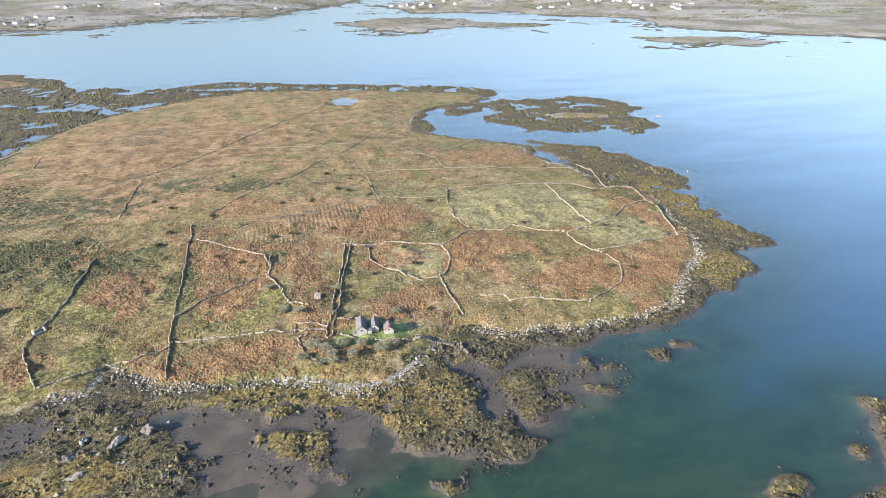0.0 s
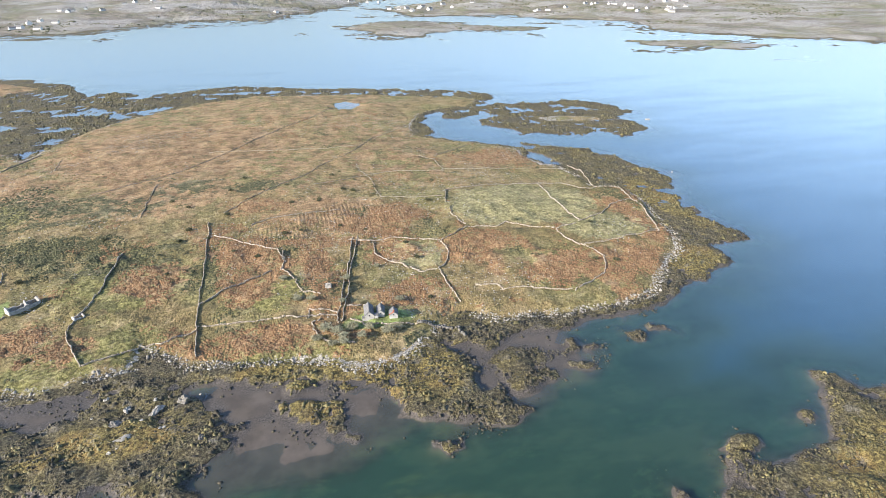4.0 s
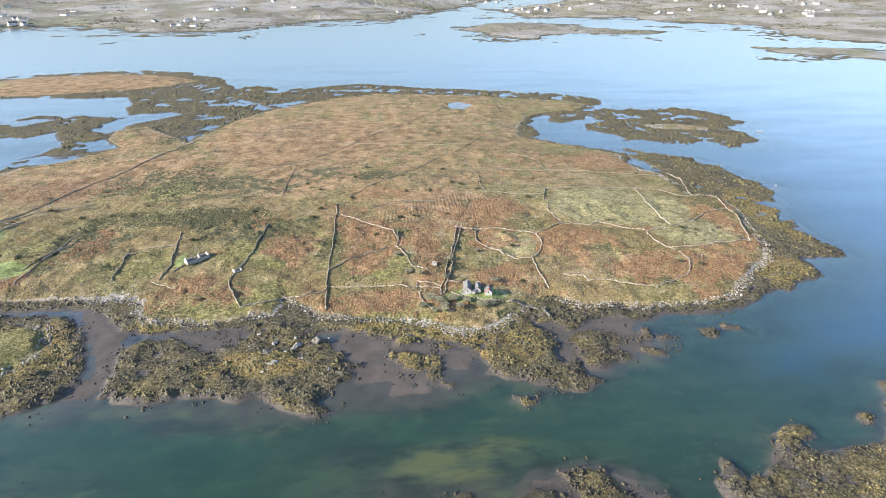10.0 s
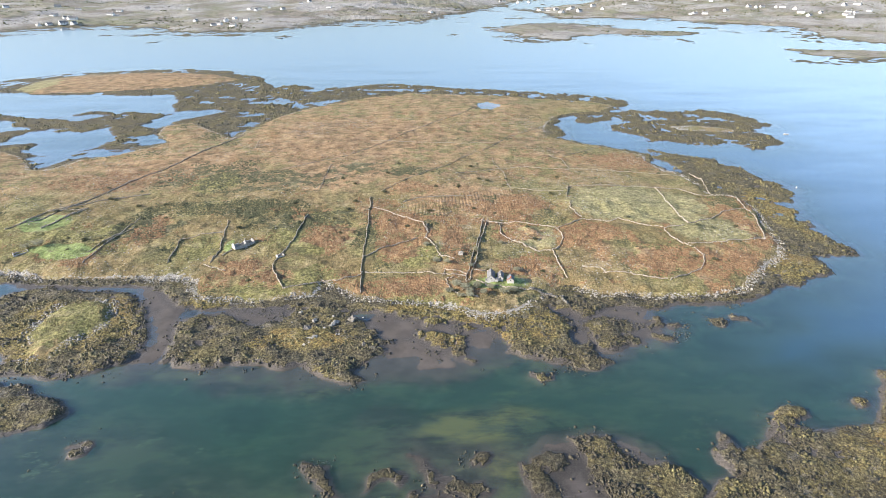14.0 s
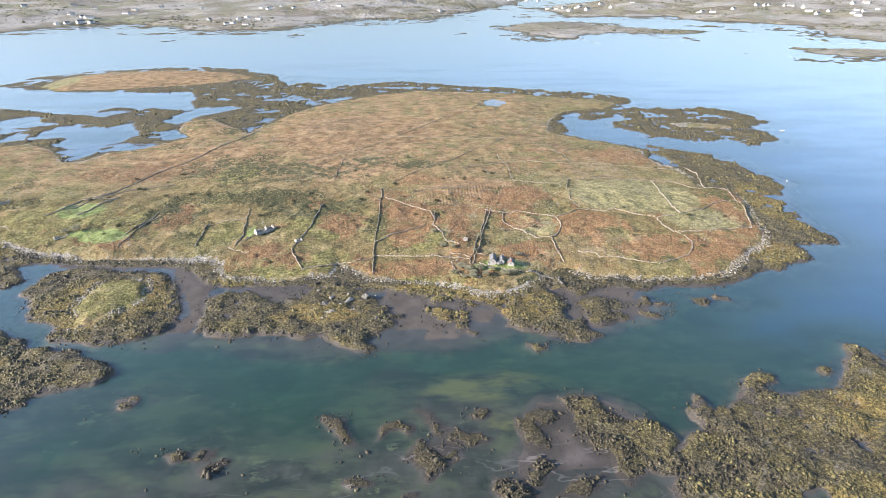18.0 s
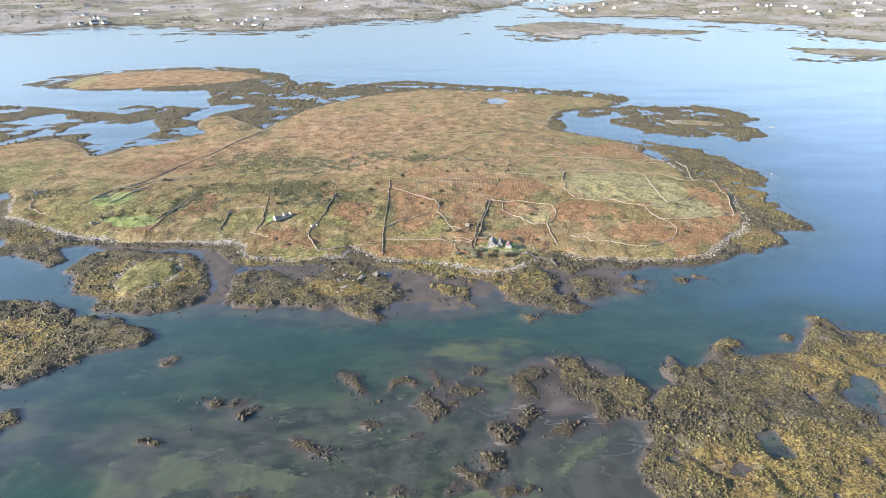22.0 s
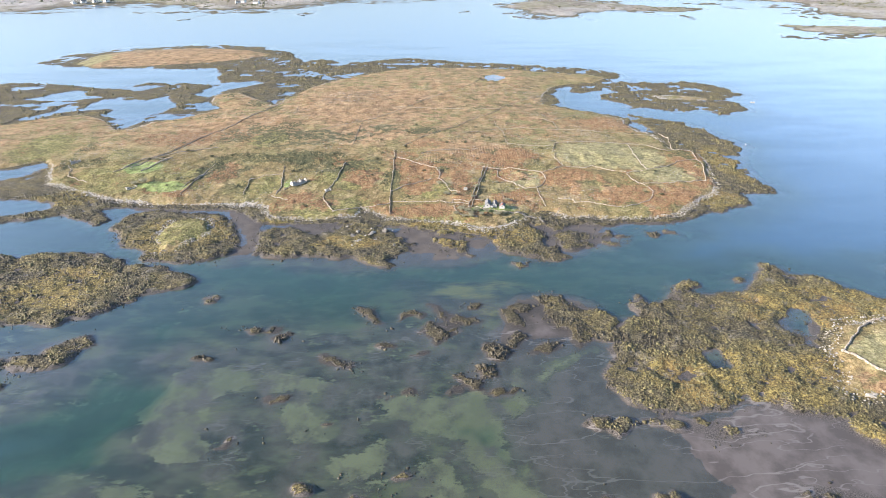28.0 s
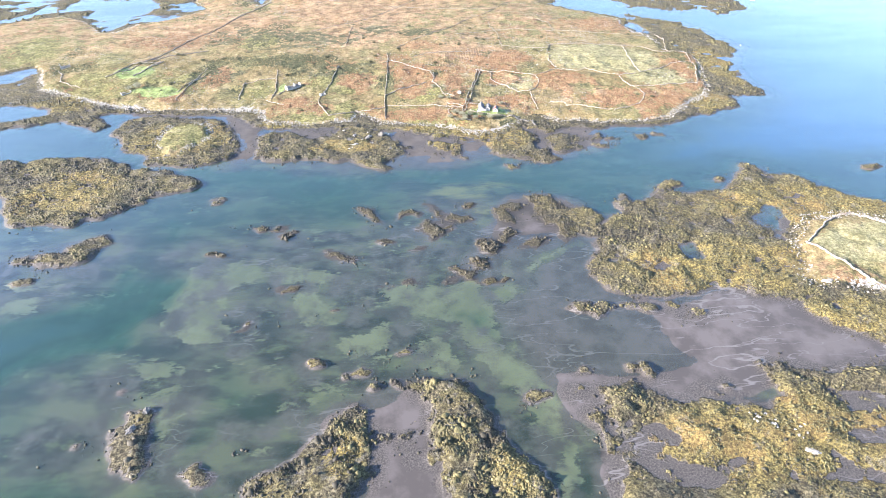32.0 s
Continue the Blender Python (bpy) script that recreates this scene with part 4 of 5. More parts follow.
    ridge = np.clip((0.6 * streak + 0.4 * fbm(x, y, 15, 85, 3) - 0.37 - 0.035 * np.clip((-70 - y) / 20, 0, 1) - 0.01 * np.clip((y - 60) / 40, 0, 1)) / 0.22, 0, 1)
    crest = np.clip((weed + wob * 0.4) * 0.26, -15.0, 0.0) - 0.1 + rim * (0.72 + tall * ridge) + ((clump - 0.5) * (1.6 + 0.8 * np.clip((40 - y) / 60, 0, 1)) + ragged * 0.6) * rim
    crest = np.where(gap > -9, np.minimum(crest, 0.24 - np.minimum(gap, 0) * 0.3 + (clump - 0.5) * 0.2), crest)
    hw = hw * (1 - low) + crest * low
    hw = np.where((pool > -6) & (y < 235), np.minimum(hw, -0.3 - np.minimum(pool, 0) * 0.35), hw)
    h = np.maximum(h, hw)
    foreshore = np.clip(1 + land / 13, 0, 1)
    h = np.where((foreshore > 0) & (y < 300), np.maximum(h, -0.15 + 0.75 * foreshore + (clump - 0.5) * 0.5), h)
    roll = fbm(x, y, 95, 91, 3)
    scarp = np.clip(land / 4.5, 0, 1) * (0.15 + 0.85 * np.clip((430 - y) / 120, 0, 1))
    hl = 1.0 + 1.7 * scarp + np.clip(land, 0, 60) * 0.05 + np.clip(land - 60, 0, 400) * 0.012 + (roll - 0.5) * 5.0 * np.clip(land / 40, 0, 1) + (fbm(x, y, 9, 95, 3) - 0.5) * (2.0 + 1.4 * np.clip((350 - y) / 60, 0, 1) * np.clip(land / 8, 0, 1))
    high = np.clip((np.hypot(x, y) - 1900) / 2500, 0, 1)
    hl = hl + high * (fbm(x, y, 900, 99, 4) * 150 - 20) * np.clip(coast / 450, 0, 1) ** 1.5
    h = np.where(land > 0, np.maximum(h, hl), h)
    h = np.where(pond > -9, np.minimum(h, POND_LEVEL + 0.25 + np.clip(-pond, 0, 9) * 0.12), h)
    h = np.where(pond > 0, POND_LEVEL - 0.5, h)
    # cover
    edge = np.clip(1 - np.abs(land - 1.0) / 5.0, 0, 1)
    rock = edge * (0.35 + 0.65 * fbm(x, y, 30, 33, 3)) * np.clip((fbm(x, y, 60, 133, 2) - 0.25) * 4, 0, 1)
    rock = np.maximum(rock, 0.55 * np.clip(ellipse(x, y, 300, 590, 110, 90) * 2, 0, 1) * fbm(x, y, 30, 137, 3) * 1.6)
    # far land takes extra grey rock colour in place of haze
    rock = np.where(np.hypot(x, y) > 1200, np.clip(fbm(x, y, 120, 37, 4) * 1.7 - 0.38, 0, 0.75), rock)
    reef = weed
    weed = np.where(land < 0, np.minimum(weed, low * 12 * (h - 0.36) + (1 - low) * (11 * (h - 0.34) + 2.5)), weed)
    mud = np.where(land < 0, np.maximum(mud, 10 * (h - 0.05)), mud)
    runnel = np.clip((45 - y) / 30, 0, 1)
    return dict(h=h, runnel=runnel, land=land, weed=weed, mud=mud, sand=sand, rock=rock, reef=reef)


def cover(x, y, land):
    tan, rust, green, pale, lush, ochre, scrub = (np.zeros(x.shape) for _ in range(7))
    for cx, cy, rx, ry, turn in SCRUB:
        scrub = np.maximum(scrub, ellipse(x, y, cx, cy, rx * 1.6, ry * 1.6, turn))
    for cx, cy, rx, ry, turn in TAN:
        tan = np.maximum(tan, ellipse(x, y, cx, cy, rx, ry, turn))
    for cx, cy, rx, ry, turn in RUST:
        rust = np.maximum(rust, ellipse(x, y, cx, cy, rx, ry, turn))
    for cx, cy, rx, ry, turn in GREEN:
        green = np.maximum(green, ellipse(x, y, cx, cy, rx, ry, turn))
    for cx, cy, rx, ry, turn in PALE:
        pale = np.maximum(pale, ellipse(x, y, cx, cy, rx, ry, turn))
    for cx, cy, rx, ry, turn in LUSH:
        lush = np.maximum(lush, ellipse(x, y, cx, cy, rx, ry, turn))
    for cx, cy, rx, ry, turn in OCHRE:
        ochre = np.maximum(ochre, ellipse(x, y, cx, cy, rx, ry, turn))
    ochre = np.maximum(ochre, 0.32 * np.clip((y - 230) / 40, 0, 1)) - 0.8 * np.clip(ellipse(x, y, -75, 0, 140, 90) * 3, 0, 1) * (y > -95)
    low_fields = np.clip((340 - y) / 40, 0, 1) * np.clip((x + 190) / 60, 0, 1)
    rust = np.maximum(rust, low_fields * np.clip((fbm(x, y, 40, 221, 4, 0.6) - 0.545) * 7, 0, 0.85) * (1 - 0.8 * np.clip(pale * 2, 0, 1)))
    away = np.hypot(x, y) > 1200
    tan = np.maximum(tan, 0.5 * np.clip((y - 310) / 70, 0, 1) * np.clip((180 - x) / 60, 0, 1))
    tan = np.where(away, 0.5 * fbm(x, y, 200, 7, 3), tan)
    green = np.where(away, 0.55 * fbm(x, y, 160, 77, 3), green * (1 - 0.6 * rust))
    beds = np.zeros(x.shape)
    for cx, cy, rx, ry, turn in BEDS:
        beds = np.maximum(beds, ellipse(x, y, cx, cy, rx, ry, turn))
    far = np.clip((np.hypot(x, y) - 1150) / 120, 0, 1)
    glow = np.maximum(ellipse(x, y, -4, 66, 40, 15, 6), np.maximum(0.6 * ellipse(x, y, 9, 83, 16, 6, 12), 0.5 * ellipse(x, y, 0, 40, 12, 14)))
    return dict(glow=np.clip(glow * 1.5, 0, 1), scrub=scrub, far=far, beds=np.clip(beds * 2, 0, 1), tan=tan, rust=rust * 0.8, green=green, pale=np.clip(pale * 1.5, 0, 1), lush=lush, ochre=ochre)


def sheet(name, x, y, z, material, attributes):
    ny, nx = x.shape
    me = bpy.data.meshes.new(name)
    me.vertices.add(nx * ny)
    me.vertices.foreach_set("co", np.stack([x, y, z], -1).astype(np.float32).ravel())
    i = np.arange(nx * ny).reshape(ny, nx)
    quads = np.stack([i[:-1, :-1], i[:-1, 1:], i[1:, 1:], i[1:, :-1]], -1).reshape(-1, 4)
    me.loops.add(quads.size)
    me.loops.foreach_set("vertex_index", quads.ravel().astype(np.int32))
    me.polygons.add(len(quads))
    me.polygons.foreach_set("loop_start", np.arange(0, quads.size, 4, dtype=np.int32))
    me.polygons.foreach_set("use_smooth", np.ones(len(quads), bool))
    for key, value in attributes.items():
        a = me.attributes.new(key, "FLOAT", "POINT")
        a.data.foreach_set("value", value.astype(np.float32).ravel())
    me.update(calc_edges=True)
    me.materials.append(material)
    return new(name, me)


SURVEY = survey(X, Y)
COVER = cover(X, Y, SURVEY["land"])
H, REEF = SURVEY["h"], SURVEY["reef"]
ground = sheet("ground", X, Y, H, GROUND, {**{k: v for k, v in SURVEY.items() if k not in ("h", "reef")}, **COVER})
tagged(ground, "moorland island with russet bracken, mud flats and wrack shore", "ground", kind="structure")


def sample(field, x, y):
    """A field of the ground at loose points."""
    u, v = np.interp(x, GX, np.arange(len(GX))), np.interp(y, GY, np.arange(len(GY)))
    i, j = np.clip(u.astype(int), 0, len(GX) - 2), np.clip(v.astype(int), 0, len(GY) - 2)
    fu, fv = u - i, v - j
    return (field[j, i] * (1 - fu) + field[j, i + 1] * fu) * (1 - fv) + (field[j + 1, i] * (1 - fu) + field[j + 1, i + 1] * fu) * fv


def ground_z(x, y):
    return float(sample(H, np.array([x]), np.array([y]))[0])


wx, wy = np.meshgrid(GX[1:-1:3], GY[1:-1:3])
water = sheet("sea_water", wx, wy, wx * 0, WATER, {"depth": np.maximum(0, -H[1:-1:3, 1:-1:3])})
tagged(water, "calm blue-green tidal sea water around the islands", "water", kind="structure")


def flat_outline(name, outline, z, material):
    bm = bmesh.new()
    bm.faces.new([bm.verts.new((x, y, z)) for x, y in outline])
    me = bpy.data.meshes.new(name)
    bm.to_mesh(me)
    bm.free()
    me.materials.append(material)
    return new(name, me)


cx, cy = np.mean(POND, axis=0)
pond_water = flat_outline("pond_water", [(cx + (x - cx) * 1.25, cy + (y - cy) * 1.25) for x, y in POND], POND_LEVEL, WATER)
tagged(pond_water, "small still pond lying in rough moorland grass", "pond", kind="structure")


# ---- helpers for things ----
def part(name, bm, material, parent=None, label=""):
    """Links a bmesh as one mesh object under a thing or a part."""
    me = bpy.data.meshes.new(name)
    bm.to_mesh(me)
    bm.free()
    me.materials.append(material)
    ob = new(name, me)
    ob.parent = parent
    return tagged(ob, label)


def box(bm, x0, x1, y0, y1, z0, z1):
    v = [bm.verts.new(p) for p in ((x0, y0, z0), (x1, y0, z0), (x1, y1, z0), (x0, y1, z0), (x0, y0, z1), (x1, y0, z1), (x1, y1, z1), (x0, y1, z1))]
    for f in ((0, 3, 2, 1), (4, 5, 6, 7), (0, 1, 5, 4), (1, 2, 6, 5), (2, 3, 7, 6), (3, 0, 4, 7)):
        bm.faces.new([v[i] for i in f])
    return v


def boxed(*limits):
    bm = bmesh.new()
    box(bm, *limits)
    return bm


def many(name, verts, tris, at, size, turn, material, rough=0.25):
    """One mesh of many small irregular pieces: a shape at each place, with its size and turn."""
    n, k = len(at), len(verts)
    if n == 0:
        return None
    v = verts[None] * (1 + rough * (rng.random((n, k, 1)) - 0.5) * 2) * size[:, None]
    c, s = np.cos(turn)[:, None], np.sin(turn)[:, None]
    co = np.stack([v[..., 0] * c - v[..., 1] * s, v[..., 0] * s + v[..., 1] * c, v[..., 2]], -1) + at[:, None]
    f = (tris[None] + (np.arange(n) * k)[:, None, None]).reshape(-1, 3)
    me = bpy.data.meshes.new(name)
    me.vertices.add(n * k)
    me.vertices.foreach_set("co", co.astype(np.float32).ravel())
    me.loops.add(f.size)
    me.loops.foreach_set("vertex_index", f.ravel().astype(np.int32))
    me.polygons.add(len(f))
    me.polygons.foreach_set("loop_start", np.arange(0, f.size, 3, dtype=np.int32))
    me.update(calc_edges=True)
    me.materials.append(material)
    return new(name, me)


def dome(sides):
    """A low mound: two rings and a top."""
    a = np.arange(sides) * 2 * math.pi / sides
    low = np.stack([np.cos(a), np.sin(a), np.full(sides, -0.35)], -1)
    mid = np.stack([0.8 * np.cos(a + 0.4), 0.8 * np.sin(a + 0.4), np.full(sides, 0.5)], -1)
    v = np.concatenate([low, mid, [[0.05, 0.0, 0.95]]])
    t = []
    for i in range(sides):
        j = (i + 1) % sides
        t += [(i, j, sides + i), (j, sides + j, sides + i), (sides + i, sides + j, 2 * sides)]
    return v, np.array(t)


BLOCK_V = np.array([(x, y, z) for z in (-1, 1) for y in (-1, 1) for x in (-1, 1)], float)
BLOCK_T = np.array([(0, 2, 1), (1, 2, 3), (4, 5, 6), (5, 7, 6), (0, 1, 4), (1, 5, 4), (2, 6, 3), (3, 6, 7), (0, 4, 2), (2, 4, 6), (1, 3, 5), (3, 7, 5)])
DOME4, DOME5, DOME6 = dome(4), dome(5), dome(6)
# a ragged ridge: six feet, two humps
TUFT = (np.array([(-1, -0.2, -0.3), (-0.3, -0.9, -0.3), (0.6, -0.7, -0.3), (1.1, 0.1, -0.3), (0.3, 0.9, -0.3), (-0.6, 0.7, -0.3), (-0.45, 0.05, 0.75), (0.45, -0.1, 0.55)], float),
        np.array([(0, 1, 6), (1, 7, 6), (1, 2, 7), (2, 3, 7), (3, 4, 7), (4, 6, 7), (4, 5, 6), (5, 0, 6)]))


# a rough lump: five feet and a tilted three-cornered top
LUMP = (np.array([(1.0, 0.1, -0.35), (0.35, 0.95, -0.35), (-0.75, 0.7, -0.35), (-0.9, -0.5, -0.35), (0.3, -1.0, -0.35), (0.45, 0.35, 0.62), (-0.5, 0.15, 0.74), (0.05, -0.55, 0.5)], float),
        np.array([(0, 1, 5), (1, 2, 6), (1, 6, 5), (2, 3, 6), (3, 4, 7), (3, 7, 6), (4, 0, 5), (4, 5, 7), (5, 6, 7)]))


def scattered(n, x0, x1, y0, y1):
    return rng.uniform(x0, x1, n), rng.uniform(y0, y1, n)


def settle(x, y, lift=0.0):
    return np.stack([x, y, sample(H, x, y) + lift], -1)


# ---- wrack, boulders and moor plants ----
OCHRE_WRACK = lump_material("ochre_wrack", (0.070, 0.060, 0.026), (0.184, 0.157, 0.064), (0.305, 0.262, 0.115), 0.8, 0.6)
OLIVE_WRACK = lump_material("olive_wrack", (0.050, 0.045, 0.022), (0.130, 0.115, 0.048), (0.225, 0.200, 0.085), 0.75, 0.6)
DARK_WRACK = lump_material("dark_wrack", (0.030, 0.027, 0.018), (0.080, 0.069, 0.042), (0.160, 0.138, 0.085), 0.8, 0.6)
BRACKEN = lump_material("bracken", (0.152, 0.084, 0.040), (0.280, 0.166, 0.080), (0.375, 0.250, 0.130), 0.75)
TUSSOCK = lump_material("tussock", (0.122, 0.098, 0.040), (0.208, 0.164, 0.068), (0.285, 0.226, 0.104), 0.75)
GORSE = lump_material("gorse", (0.050, 0.052, 0.024), (0.110, 0.110, 0.050), (0.180, 0.165, 0.082), 0.8)
BOULDER = stone_material("pale_granite", (0.13, 0.121, 0.102), (0.30, 0.278, 0.233), (0.20, 0.18, 0.13))
DARKSTONE = stone_material("wet_stone", (0.05, 0.05, 0.045), (0.15, 0.14, 0.125), (0.20, 0.17, 0.09))
WALLSTONE = stone_material("lichened_wall_stone", (0.14, 0.12, 0.092), (0.36, 0.31, 0.24), (0.40, 0.34, 0.25))
LOWSTONE = stone_material("sunken_wall_stone", (0.11, 0.096, 0.074), (0.27, 0.235, 0.18), (0.30, 0.26, 0.18))


def wrack(n, x0, x1, y0, y1):
    x, y = scattered(n, x0, x1, y0, y1)
    h, w, ld, oc = sample(H, x, y), sample(SURVEY["weed"], x, y), sample(SURVEY["land"], x, y), sample(COVER["ochre"], x, y)
    streak = fbm(x * 0.45 - y * 0.25, y * 1.1 + x * 0.45, 9, 89, 4, 0.65)
    full = fbm(x, y, 6, 5, 3, 0.6) + 0.8 * (streak - 0.5)
    keep = (h > -0.05) & (ld < -0.5) & (w > -2.5) & (h + 0.9 * (full - 0.5) > np.where(y < 225, 0.46, 0.36)) & (full + 0.30 * (rng.random(len(x)) - 0.5) > 0.46) & (np.hypot(x, y) < 1200)
    x, y, oc, streak, h = x[keep], y[keep], oc[keep], streak[keep], h[keep]
    pick = 0.85 * oc - 0.06 + 2.9 * (streak - 0.5) + 2.6 * (fbm(x, y, 17, 43, 4, 0.6) - 0.5) + 0.5 * (rng.random(len(x)) - 0.5)
    pick = pick - 0.85 * np.clip(ellipse(x, y, -78, 5, 148, 105) * 3, 0, 1) * (y > -95) - 0.15 * np.clip(ellipse(x, y, -262, 78, 150, 85) * 3, 0, 1)
    pick = pick - 0.7 * ((x < -70) & (y < -20))
    pick = pick - 0.4 * np.clip(ellipse(x, y, 45, 128, 62, 34) * 2, 0, 1)
    pick = pick - 0.18 * np.clip((y - 60) / 30, 0, 1) + 0.40 * (y > 240) + 0.5 * np.clip((h - 1.3) / 1.2, -0.7, 0.8) * (y < 225)
    kind = np.where(pick > 0.56, 2, np.where(pick > 0.20, 1, 0))
    return x, y, kind


def wrack_bed(name, n, x0, x1, y0, y1, lo, hi):
    x, y, tone = wrack(n, x0, x1, y0, y1)
    for flag, material, label in ((tone == 2, OCHRE_WRACK, "ochre-yellow bladder wrack draped over low shore rocks"), (tone == 1, OLIVE_WRACK, "olive wrack matted over low shore rocks"),
                                  (tone == 0, DARK_WRACK, "dark brown wrack clumps on grey shore stones")):
        k = int(flag.sum())
        r = rng.uniform(lo, hi, (k, 1)) * rng.choice([0.45, 0.55, 0.7, 0.9, 1.3, 2.2], (k, 1))
        ob = many(name, *LUMP, settle(x[flag], y[flag]), r * np.array([[1.25, 0.9, 1.1]]) * rng.uniform(0.55, 1.5, (k, 3)), rng.normal(-0.4, 0.7, k), material, 0.5)
        if ob:
            tagged(ob, label, "seaweed", kind="stuff")


wrack_bed("seaweed", 180000, 20, 330, -190, 90, 0.16, 0.36)
wrack_bed("seaweed", 76000, -130, 30, -190, -80, 0.16, 0.34)
wrack_bed("seaweed", 130000, -420, 110, -20, 250, 0.22, 0.48)
wrack_bed("seaweed", 30000, 110, 330, 120, 480, 0.3, 0.62)
wrack_bed("seaweed", 12000, -220, 20, -180, 20, 0.4, 0.8)
wrack_bed("seaweed", 52000, -260, 440, 470, 920, 0.35, 0.75)
wrack_bed("seaweed", 40000, -800, -200, 430, 1000, 0.4, 0.85)


def loose_wrack(n, x0, x1, y0, y1, reach):
    """Weedy stones standing out of the shallows round the mats."""
    x, y = scattered(n, x0, x1, y0, y1)
    w, h, ld = sample(REEF, x, y), sample(H, x, y), sample(SURVEY["land"], x, y)
    near = np.clip(1 + (w - 2) / reach, 0, 1) ** 2
    keep = (w < 3) & (h > -1.6) & (h < 0.5) & (ld < -2) & (near * np.clip((fbm(x, y, 9, 201, 3, 0.6) - 0.53) * 7, 0, 1) > rng.random(n))
    x, y, h = x[keep], y[keep], h[keep]
    r = rng.uniform(0.2, 0.5, (len(x), 1)) * rng.choice([0.6, 0.8, 1.0, 1.7], (len(x), 1))
    at = np.stack([x, y, np.maximum(h, -0.12)], -1)
    tagged(many("weedy_stones", *DOME5, at, r * rng.uniform(0.75, 1.3, (len(x), 3)) * np.array([[1.2, 0.9, 0.8]]), rng.uniform(0, 6.3, len(x)), DARK_WRACK, 0.35), "dark weed-covered stones standing in shallow tidal water", "stones", kind="stuff")


loose_wrack(120000, -300, 300, -180, 110, 14)
loose_wrack(70000, -420, 260, 90, 190, 14)


def moor(name, n, x0, x1, y0, y1, lo, hi, tall):
    x, y = scattered(n, x0, x1, y0, y1)
    ld = sample(SURVEY["land"], x, y)
    rust, green, pale, lush, tan = (sample(COVER[k], x, y) for k in ("rust", "green", "pale", "lush", "tan"))
    d = fbm(x, y, 18, 53, 4, 0.65)
    scrub = sample(COVER["scrub"], x, y)
    clear = np.clip(lush * 3 + pale * 0.9, 0, 1)
    for kind, keep, material, label in (
        ("bracken", (rust * 0.50 + d > 0.70) & (clear < 0.5), BRACKEN, "russet dead bracken in dense low clumps"),
        ("tussock_grass", (rust * 0.50 + d <= 0.70) & (d > 0.50 + 0.10 * np.clip((y - 320) / 60, 0, 1)) & (clear < 0.35), TUSSOCK, "straw-coloured rough grass tussocks on the moor"),
        ("gorse", (fbm(x, y, 40, 57, 3) + 0.12 * rng.random(len(x)) > 0.74 + 0.06 * (y > 330) - 0.22 * np.clip(scrub, 0, 1)) & (rust < 0.5) & (clear < 0.3), GORSE, "dark green gorse and heather scrub patches"),
    ):
        keep = keep & (ld > 2.0)
        k = int(keep.sum())
        r = rng.uniform(lo, hi, (k, 1)) * {"gorse": 1.3, "bracken": 1.15}.get(kind, 0.95)
        ob = many(name if name else kind, *TUFT, settle(x[keep], y[keep]), r * np.array([[1.0, 1.0, tall]]) * rng.uniform(0.75, 1.3, (k, 3)), rng.uniform(0, 6.3, k), material, 0.3)
        if ob:
            tagged(ob, label, kind.replace("_", " "), kind="stuff")


moor("", 92000, -520, 260, 150, 330, 0.40, 0.85, 0.7)
moor("", 38000, -560, 270, 330, 640, 0.6, 1.3, 0.5)


def boulders():
    x, y = scattered(230000, -420, 280, 100, 420)
    ld = sample(SURVEY["land"], x, y)
    keep = (ld > -3.5) & (ld < 2.2) & (fbm(x, y, 26, 63, 3) > 0.36) & (rng.random(len(x)) < np.where(x < -385, 0.25, 0.8))
    x, y, ld = x[keep], y[keep], ld[keep]
    r = rng.uniform(0.22, 0.52, (len(x), 1)) * rng.choice([0.7, 1.0, 1.0, 1.8], (len(x), 1))
    pale = ld > rng.uniform(-5.5, -1.0, len(x))
    for flag, material, label in ((pale, BOULDER, "pale grey granite boulders piled along the shore edge"), (~pale, DARKSTONE, "dark wet stones below the boulder bank")):
        k = int(flag.sum())
        tagged(many("boulder_bank", *DOME6, settle(x[flag], y[flag]), r[flag] * rng.uniform(0.7, 1.3, (k, 3)) * np.array([[1.0, 0.8, 0.8]]), rng.uniform(0, 6.3, k), material, 0.28), label, "boulders", kind="stuff")
    # loose stones over the moor
    x, y = scattered(34000, -420, 270, 170, 640)
    keep = (sample(SURVEY["land"], x, y) > 3) & (fbm(x, y, 50, 67, 3) + 0.25 * rng.random(len(x)) > 0.72)
    x, y = x[keep], y[keep]
    r = rng.uniform(0.2, 0.55, (len(x), 1))
    tagged(many("field_stones", *DOME5, settle(x, y), r * rng.uniform(0.7, 1.3, (len(x), 3)) * np.array([[1, 1, 0.8]]), rng.uniform(0, 6.3, len(x)), BOULDER, 0.3), "scattered pale stones breaking through the moor grass", "stones", kind="stuff")
    # shore stones round the grassy point
    x, y = scattered(9000, 165, 330, -90, 40)
    ld = sample(SURVEY["land"], x, y)
    keep = (ld > -5) & (ld < 2.5) & (rng.random(len(x)) < 0.6)
    x, y = x[keep], y[keep]
    r = rng.uniform(0.35, 0.8, (len(x), 1))
    tagged(many("boulder_bank", *DOME6, settle(x, y), r * rng.uniform(0.7, 1.3, (len(x), 3)) * np.array([[1, 0.8, 0.7]]), rng.uniform(0, 6.3, len(x)), BOULDER, 0.28), "bleached white stones around the grassy point", "boulders", kind="stuff")


boulders()


